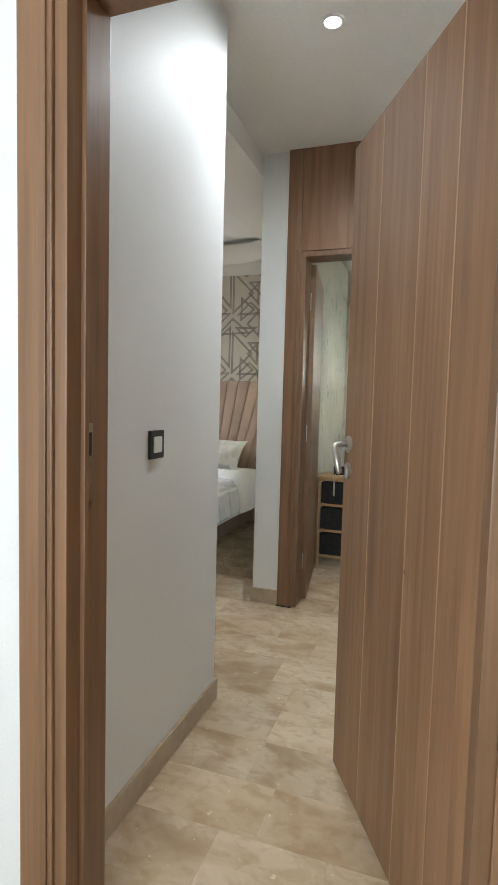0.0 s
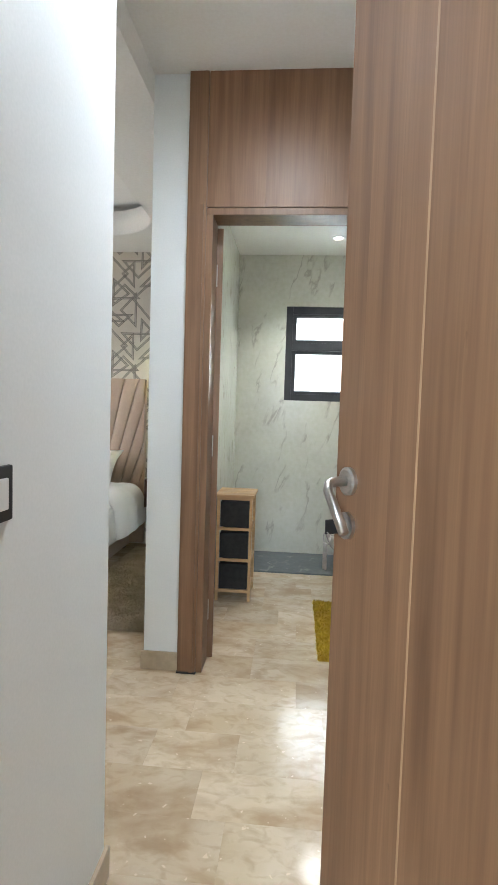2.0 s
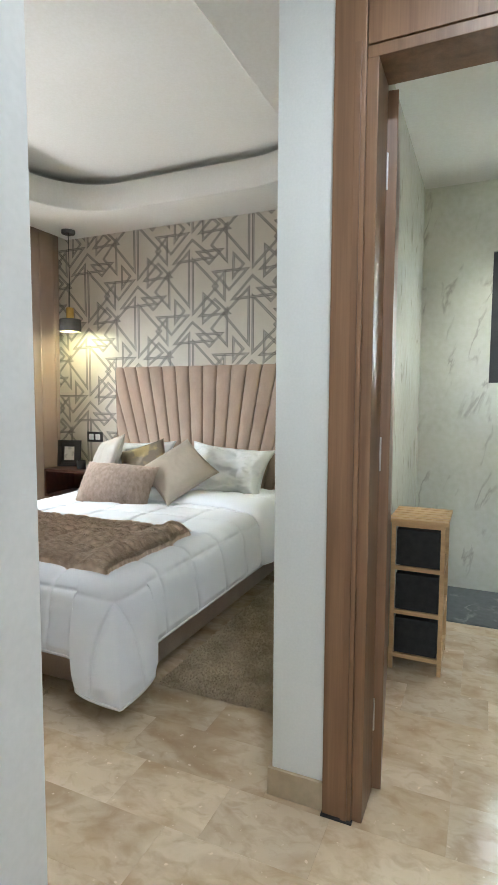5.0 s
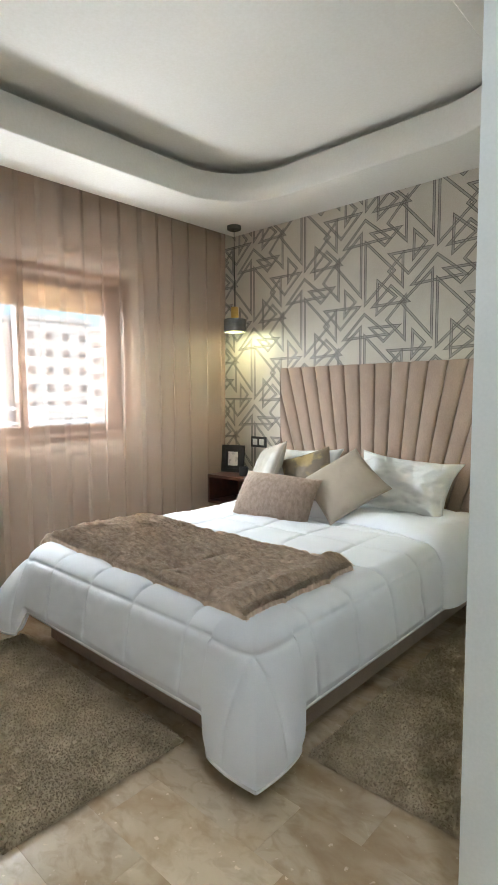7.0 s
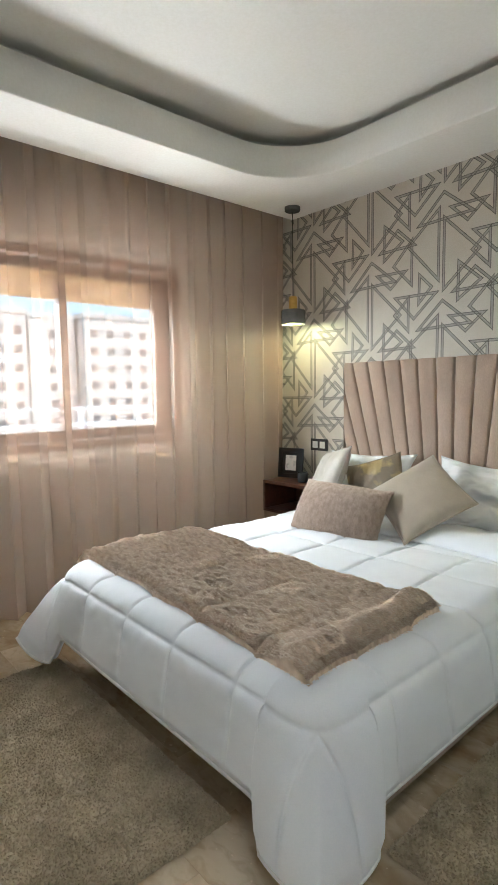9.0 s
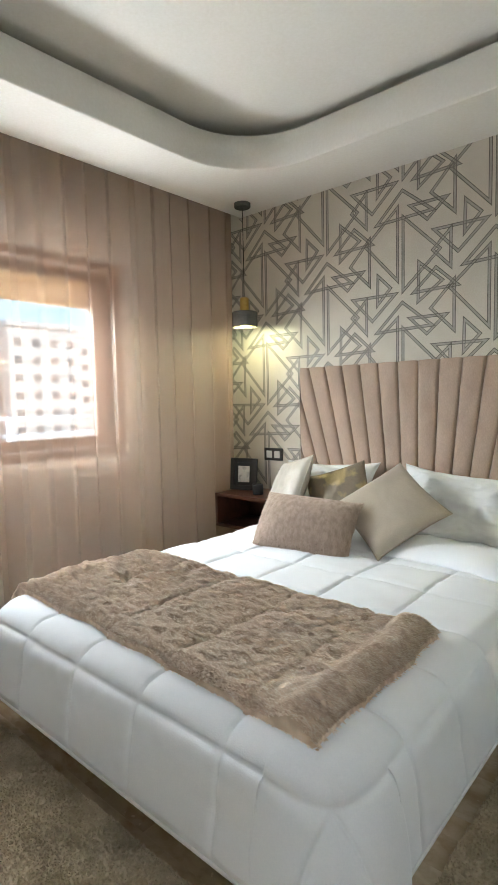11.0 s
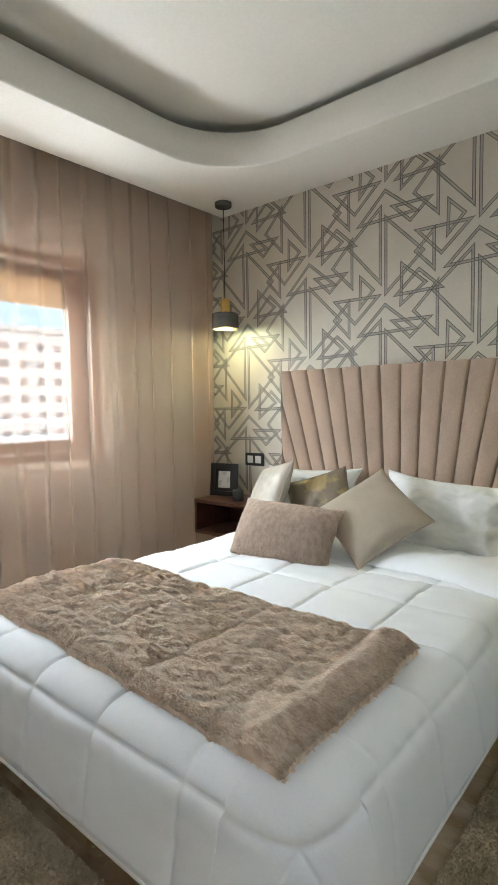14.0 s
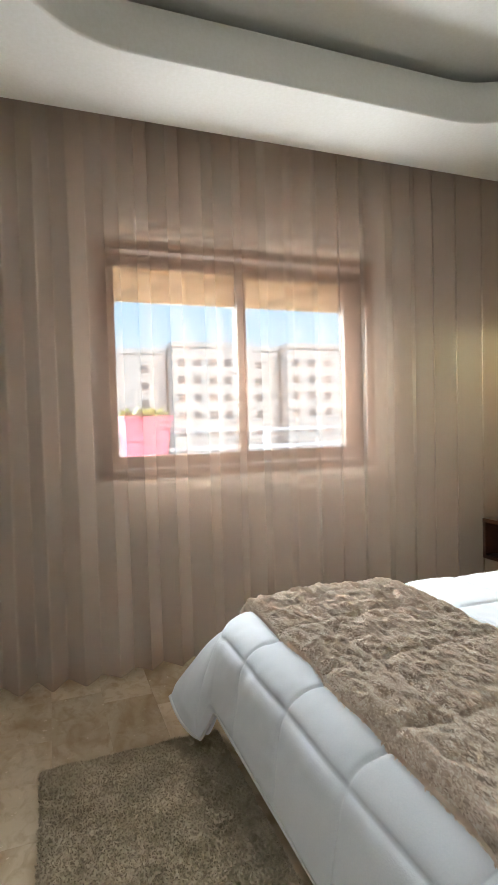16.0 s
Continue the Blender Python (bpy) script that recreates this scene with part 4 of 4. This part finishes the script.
side_door = casing("door_2", pose(0.63, 1.29, 0, 0, 0, -90), 0.80, 2.06, "closed walnut laminate side door in the lobby")
part("door_leaf", block((0.032, 0.012, 0.008), (0.768, 0.05, 2.028), 0.002), M_DOOR, side_door, "closed walnut laminate leaf")

entry = casing("door_3", pose(-0.302, -0.70, 0), 0.846, 2.07, "walnut laminate entrance doorway")
part("strike_plate", block((0.030, 0.050, 1.00), (0.032, 0.072, 1.17), 0.001), M_STEEL, entry, "steel strike plate")
# no hole is cut: a thin black block paints the strike hole's shade
part("painted_strike_hole", block((0.0318, 0.056, 1.10), (0.0325, 0.066, 1.15)), M_BLACK, entry)
part("door_stop", block((0.030, 0.03, 0.003), (0.042, 0.045, 2.04), 0.002), M_CASING, entry)

# the entrance leaf, swung well open; x runs from the hinge to its free edge, -y faces the hall
SWING = 62
ed = thing("entrance_door", pose(0.536, -0.577, 0) @ pose(0, 0, 0, 0, 0, 180 - SWING) @ pose(0, -0.04, 0), "walnut laminate entrance door standing open with a steel lever", "door")
LW, LH, LT = 0.83, 2.035, 0.040
seams = (0.0, 0.098, 0.19, 0.262, 0.355, 0.452, 0.515, 0.60, 0.668, 0.755, 0.83)
for k in range(10):
    part("plank", block((seams[k], 0.0, 0.008), (seams[k + 1], LT, LH)), M_DOOR, ed, "walnut-toned laminate board")
for x in (0.19, 0.355, 0.60):
    part("light_seam", block((x - 0.0022, LT - 0.001, 0.01), (x + 0.0022, LT + 0.0006, LH - 0.002)), M_DOOR_LIGHT, ed, "pale laminate seam")
for x, z, w, h in ((0.510, 1.325, 0.010, 0.05), (0.346, 0.82, 0.02, 0.012), (0.711, 1.60, 0.007, 0.05), (0.34, 1.06, 0.008, 0.07), (0.40, 1.52, 0.012, 0.03), (0.12, 1.02, 0.01, 0.012), (0.63, 0.60, 0.008, 0.012)):
    bmk = lathe([(0.0, 0.0), (1.0, 0.0)], 14)
    bmesh.ops.delete(bmk, geom=[], context="VERTS")
    for v in bmk.verts:
        v.co = (x + v.co.x * w * 0.5, LT + 0.0009, z + v.co.y * h * 0.5)
    part("knot", bmk, M_DOOR_DARK, ed, "dark knot in the grain")


def lever(side):
    y = LT if side > 0 else 0.0
    s = 1 if side > 0 else -1
    X, Z = 0.785, 1.10
    ro = part("rose", tube(bmesh.new(), [(X, y, Z), (X, y + s * 0.007, Z), (X, y + s * 0.010, Z)], [0.027, 0.027, 0.022], 24), M_STEEL, ed, "round steel rose")
    pts = [(X, y + s * 0.008, Z), (X, y + s * 0.036, Z), (X - 0.004, y + s * 0.048, Z - 0.004), (X - 0.012, y + s * 0.054, Z - 0.014), (X - 0.070, y + s * 0.054, Z - 0.082)]
    part("lever", tube(bmesh.new(), pts, 0.0095, 14), M_STEEL, ro, "drooping steel lever", smooth=True)
    kr = part("key_rose", tube(bmesh.new(), [(X, y, Z - 0.085), (X, y + s * 0.008, Z - 0.085)], 0.026, 24), M_STEEL, ed, "round steel key rose")
    part("lock_cylinder", block((X - 0.007, y + s * 0.008 - 0.003, Z - 0.10), (X + 0.007, y + s * 0.008 + 0.006, Z - 0.075), 0.002), M_STEEL, kr)
    if side > 0:
        part("key", block((X + 0.001, y + 0.014, Z - 0.100), (X + 0.0035, y + 0.048, Z - 0.072), 0.001), M_BLACK, kr, "dark key in the lock")
        part("key_ring", tube(bmesh.new(), [(X + 0.002 + 0.012 * math.cos(a * 0.5236), y + 0.044, Z - 0.108 + 0.012 * math.sin(a * 0.5236)) for a in range(13)], 0.0012, 6), M_STEEL, kr)
        part("spare_key", block((X + 0.000, y + 0.043, Z - 0.168), (X + 0.012, y + 0.0455, Z - 0.118), 0.001), M_STEEL, kr, "steel key hanging on a ring")


lever(1)
lever(-1)
part("latch_plate", block((LW - 0.001, 0.010, 0.98), (LW + 0.001, 0.030, 1.18)), M_STEEL, ed, "steel latch plate")
for z in (0.25, 1.05, 1.85):
    part("hinge", tube(bmesh.new(), [(-0.004, 0.0, z - 0.05), (-0.004, 0.0, z + 0.05)], 0.007, 10), M_STEEL, ed, "steel hinge")


# ---------------------------------------------------------------- bathroom
bw = tagged(new("window_2"), "dark aluminium bathroom window with two bright frosted panes", "window", kind="structure")
bm = bmesh.new()
for a, b in (((bx0, bz0), (bx0 + 0.055, bz1)), ((bx1 - 0.055, bz0), (bx1, bz1)), ((bx0 + 0.055, bz0), (bx1 - 0.055, bz0 + 0.055)), ((bx0 + 0.055, bz1 - 0.06), (bx1 - 0.055, bz1)), ((bx0 + 0.055, 1.735), (bx1 - 0.055, 1.80))):
    cube(bm, (a[0], BY1 + 0.02, a[1]), (b[0], BY1 + 0.09, b[1]), 0.004)
part("window_frame", bm, M_ALU, bw, "dark aluminium frame")
for z0, z1 in ((bz0 + 0.055, 1.735), (1.80, bz1 - 0.06)):
    sb = bmesh.new()
    xa, xb = bx0 + 0.055, bx1 - 0.055
    for a, b in (((xa, z0), (xa + 0.032, z1)), ((xb - 0.032, z0), (xb, z1)), ((xa + 0.032, z0), (xb - 0.032, z0 + 0.028)), ((xa + 0.032, z1 - 0.028), (xb - 0.032, z1))):
        cube(sb, (a[0], BY1 + 0.035, a[1]), (b[0], BY1 + 0.075, b[1]), 0.003)
    part("sash", sb, M_ALU, bw)
    part("pane", block((bx0 + 0.05, BY1 + 0.055, z0 - 0.004), (bx1 - 0.05, BY1 + 0.060, z1 + 0.004)), M_FROST, bw, "frosted pane")

dl = thing("downlight", pose(0.33, 3.2, 2.52), "lit recessed downlight in the bathroom ceiling", "downlight")
part("ring", lathe([(0.045, 0.0), (0.045, -0.004), (0.032, -0.006), (0.032, 0.0)]), M_WHITEPL, dl)
part("lens", lathe([(0.0, -0.003), (0.032, -0.003), (0.0, -0.002)]), M_SPOT, dl, "lit lens")
sl = new("downlight_light", bpy.data.lights.new("downlight_light", "SPOT"))
sl.data.energy, sl.data.spot_size, sl.data.spot_blend, sl.data.color, sl.data.shadow_soft_size = 18, radians(110), 0.6, (1.0, 0.96, 0.88), 0.03
sl.location = (0.33, 3.2, 2.505)

# added fixture and spot, always out of view, to brighten lobby and bed foot
dl2 = thing("downlight", pose(-0.02, 0.52, ZV), "added unseen downlight in the lobby ceiling", "downlight")
part("ring", lathe([(0.045, 0.0), (0.045, -0.004), (0.032, -0.006), (0.032, 0.0)]), M_WHITEPL, dl2)
part("lens", lathe([(0.0, -0.003), (0.032, -0.003), (0.0, -0.002)]), M_SPOT, dl2, "lit lens")
sl2 = new("lobby_fill_light", bpy.data.lights.new("lobby_fill_light", "SPOT"))
sl2.data.energy, sl2.data.spot_size, sl2.data.spot_blend, sl2.data.color, sl2.data.shadow_soft_size = 40, radians(172), 1.0, (0.95, 0.98, 1.0), 0.05
sl2.location = (-0.02, 0.52, ZV - 0.015)

du = thing("drawer_unit", pose(-0.415, 2.44, 0), "pine drawer unit with three black fabric drawers", "drawer unit")
dw, dd, dh = 0.225, 0.30, 0.69
for x in (0, dw - 0.018):
    for y in (0, dd - 0.018):
        part("post", block((x, y, 0), (x + 0.018, y + 0.018, dh - 0.02), 0.002), M_PINE, du)
for z in (0.075, 0.275, 0.475):
    part("rail", block((0.018, 0.0, z - 0.018), (dw - 0.018, 0.016, z), 0.001), M_PINE, du)
    part("side_rail", block((dw - 0.016, 0.018, z - 0.018), (dw, dd - 0.018, z), 0.001), M_PINE, du)
    dr = part("drawer", block((0.022, 0.004, z + 0.004), (dw - 0.022, dd - 0.02, z + 0.165), 0.006), M_FABRICBLACK, du, "black fabric drawer")
part("rail", block((0.018, 0.0, 0.652), (dw - 0.018, 0.016, 0.670), 0.001), M_PINE, du)
for k in range(6):
    part("top_slat", block((-0.012, -0.012 + 0.054 * k, dh - 0.02), (dw + 0.012, 0.030 + 0.054 * k, dh - 0.002), 0.003), M_PINE, du)

to = thing("toilet", pose(0.62, 2.80, 0), "white ceramic toilet with a closed lid", "toilet")


def oval(rx, ry, z, cx=0.0, n=32):
    return [(cx + rx * math.cos(6.2832 * k / n), ry * math.sin(6.2832 * k / n), z) for k in range(n)]


def loft(loops):
    bm = bmesh.new()
    rows = [[bm.verts.new(p) for p in l] for l in loops]
    n = len(rows[0])
    for a, b in zip(rows, rows[1:]):
        for k in range(n):
            bm.faces.new((a[k], a[(k + 1) % n], b[(k + 1) % n], b[k]))
    bm.faces.new(rows[0][::-1])
    bm.faces.new(rows[-1])
    return bm


part("bowl", loft([oval(0.20, 0.13, 0.0, 0.05), oval(0.20, 0.125, 0.10, 0.05), oval(0.21, 0.13, 0.20, 0.03), oval(0.27, 0.17, 0.30, -0.02), oval(0.30, 0.185, 0.37, -0.02), oval(0.30, 0.185, 0.395, -0.02)]), M_CERAMIC, to, smooth=True)
part("seat", loft([oval(0.305, 0.19, 0.395, -0.02), oval(0.31, 0.195, 0.405, -0.02), oval(0.305, 0.19, 0.415, -0.02)]), M_CERAMIC, to, smooth=True)
part("lid", loft([oval(0.30, 0.186, 0.417, -0.02), oval(0.306, 0.19, 0.43, -0.02), oval(0.28, 0.17, 0.442, -0.02)]), M_CERAMIC, to, smooth=True)
part("cistern", block((0.20, -0.19, 0.0), (0.395, 0.19, 0.80), 0.02, 3), M_CERAMIC, to)
rug("bath_mat", 0.215, 0.75, 1.685, 2.49, M_YELLOW, "mustard-yellow tufted bath mat on the floor", 12000, 41, 0.014, 0.016)


# ---------------------------------------------------------------- outside
setting("ground", block((-600, -600, -18.4), (600, 600, -18.0)), M_GROUND, "pale dusty ground far below", "ground")
def sky_sheet():
    """A far curved sheet of clear sky round the west."""
    def f(u, v):
        a = radians(95 + 170 * u)
        return (150 * math.cos(a), 20 + 190 * math.sin(a), -18 + 130 * v)
    return grid(40, 2, f)


setting("backdrop", sky_sheet(), M_SKY, "clear pale blue sky in the distance", "sky", smooth=True)
bal = thing("balcony_railing", pose(-4.75, 0, 0), "grey metal balcony railing outside the window", "railing")
for z in (1.02, 1.15):
    part("rail", block((-0.02, -0.5, z), (0.02, 5.5, z + 0.022), 0.004), M_RAIL, bal)
for k in range(5):
    y = 0.1 + 1.25 * k
    part("post", block((-0.018, y, 0.0), (0.018, y + 0.036, 1.15), 0.003), M_RAIL, bal)
setting("balcony_slab", block((-5.1, -0.6, -0.16), (WW - 0.24, 5.6, 0.0)), M_GROUND, "concrete balcony slab", "balcony")
pot = thing("flower_pot", pose(-4.55, 1.67, 0.0), "pink planter with yellow-green leaves on a stand", "flower pot")
part("planter", loft([[(x, y, z) for x, y in ((-w, -w * 1.1), (w, -w * 1.1), (w, w * 1.1), (-w, w * 1.1))] for w, z in ((0.115, 1.0), (0.135, 1.235), (0.145, 1.24), (0.145, 1.27), (0.13, 1.27), (0.125, 1.23))]), M_POT, pot, "pink plastic planter")
part("pot_stand", block((-0.11, -0.14, 0.0), (0.11, 0.14, 1.0), 0.01), M_GROUND, pot, "concrete stand")


def leaves():
    rng = random.Random(77)
    bm = bmesh.new()
    for _ in range(130):
        a, l = rng.uniform(0, 6.28), rng.uniform(0.04, 0.13)
        b = Vector((rng.uniform(-0.1, 0.1), rng.uniform(-0.13, 0.13), 1.235))
        d = Vector((math.cos(a) * 0.6, math.sin(a) * 0.6, rng.uniform(0.3, 1.0))).normalized()
        s = d.cross(Vector((0, 0, 1))).normalized() * l * 0.22
        m = b + d * l * 0.55 + Vector((0, 0, 0.01))
        t = b + d * l
        bm.faces.new([bm.verts.new(p) for p in (b, m - s, t, m + s)])
    return bm


part("foliage", leaves(), M_LEAF, pot, "yellow-green leaves")


def tower(x, y, w, d, h, cols, rows, label):
    ob = thing("apartment_building", pose(x, y, -18.0), label, "building", "white blocks across the way")
    part("wall", block((-d, 0, 0), (0, w, h)), M_FACADE, ob)
    part("roof", block((-d - 0.2, -0.2, h), (0.2, w + 0.2, h + 0.9)), M_FACADE, ob, "white parapet")
    me = None
    for i in range(cols):
        for j in range(rows):
            yy, zz = w * (i + 0.5) / cols, h - 2.6 - 3.0 * j
            if me is None:
                o = part("window", block((-0.02, -0.62, -0.62), (0.06, 0.62, 0.62)), M_FARWIN, ob, "dark square window")
                me = o.data
            else:
                o = new("window", me)
                o.parent = ob
            o.location = (0, yy, zz)
    return ob


tower(-90, 21, 11, 14, 32.4, 4, 8, "white apartment block with small square windows")
tower(-94, 6, 14.5, 14, 31.6, 2, 8, "plain white apartment block in bright sun")
tower(-93, 33.5, 8, 14, 32.4, 1, 8, "narrow plain white block between two others")
tower(-90, 42, 13, 14, 32.6, 4, 8, "white apartment block with rows of small windows")
tower(-92, 56, 17, 14, 31.8, 6, 8, "white apartment block with small square windows beside another")
tower(-95, 74, 22, 14, 31.0, 7, 8, "white apartment block with small square windows further along")

cr = thing("tower_crane", pose(-100, 27.5, -18), "pale yellow tower crane over the buildings", "crane")
bm = bmesh.new()
for a in (-0.8, 0.8):
    for b in (-0.8, 0.8):
        cube(bm, (a - 0.12, b - 0.12, 0), (a + 0.12, b + 0.12, 33))
for k in range(16):
    cube(bm, (-0.8, -0.8, 2 * k), (-0.7, 0.8, 2 * k + 0.25))
    cube(bm, (0.7, -0.8, 2 * k + 1), (0.8, 0.8, 2 * k + 1.25))
part("mast", bm, M_CRANE, cr)
bm = bmesh.new()
cube(bm, (-0.5, -12, 32), (-0.3, 22, 32.3))
cube(bm, (0.3, -12, 32), (0.5, 22, 32.3))
cube(bm, (-0.1, -11, 33.2), (0.1, 20, 33.4))
for k in range(20):
    cube(bm, (-0.1, -11 + 1.6 * k, 32.2), (0.1, -10.8 + 1.6 * k, 33.3))
part("jib", bm, M_CRANE, cr)
part("cab", block((-1.0, -1.0, 30.2), (1.0, 1.0, 32.0), 0.1), M_CRANE, cr)


# ---------------------------------------------------------------- floor
floor = setting("floor", block((-4.0, -3.5, -0.2), (2.1, 3.9, -0.0016)), M_GROUT, "beige polished travertine floor tiles", "floor")


def floor_tiles():
    """Random-length courses, hairline joints."""
    d, g = 0.215, 0.0002
    shared = {}
    rng = random.Random(4)
    y, row = 1.04 - 17 * d, 0
    while y < 3.70:
        x = -3.99 + (0.105, 0.21, 0.0)[row % 3]
        while x < 1.2:
            w = 0.315 if rng.random() < 0.55 else 0.525
            x1 = x + w
            inside = (x1 > -3.70 and x < -0.39 and y + d > 0.37) or (x1 > -0.62 and x < 1.05 and y + d > -0.9) or (x1 > -1.2 and x < 0.9 and y + d > -2.6 and y < -0.6)
            hidden = -2.75 < x and x1 < -1.4 and y > 1.95
            if inside and not hidden:
                if w not in shared:
                    o = part("tile", block((g, g, -0.0095), (w - g, d - g, 0.0), 0.0002, 1), M_TILE, floor)
                    shared[w] = o.data
                else:
                    o = new("tile", shared[w])
                    o.parent = floor
                o.location = (x, y, -0.0002 * rng.random())
            x = x1
        y += d
        row += 1


floor_tiles()
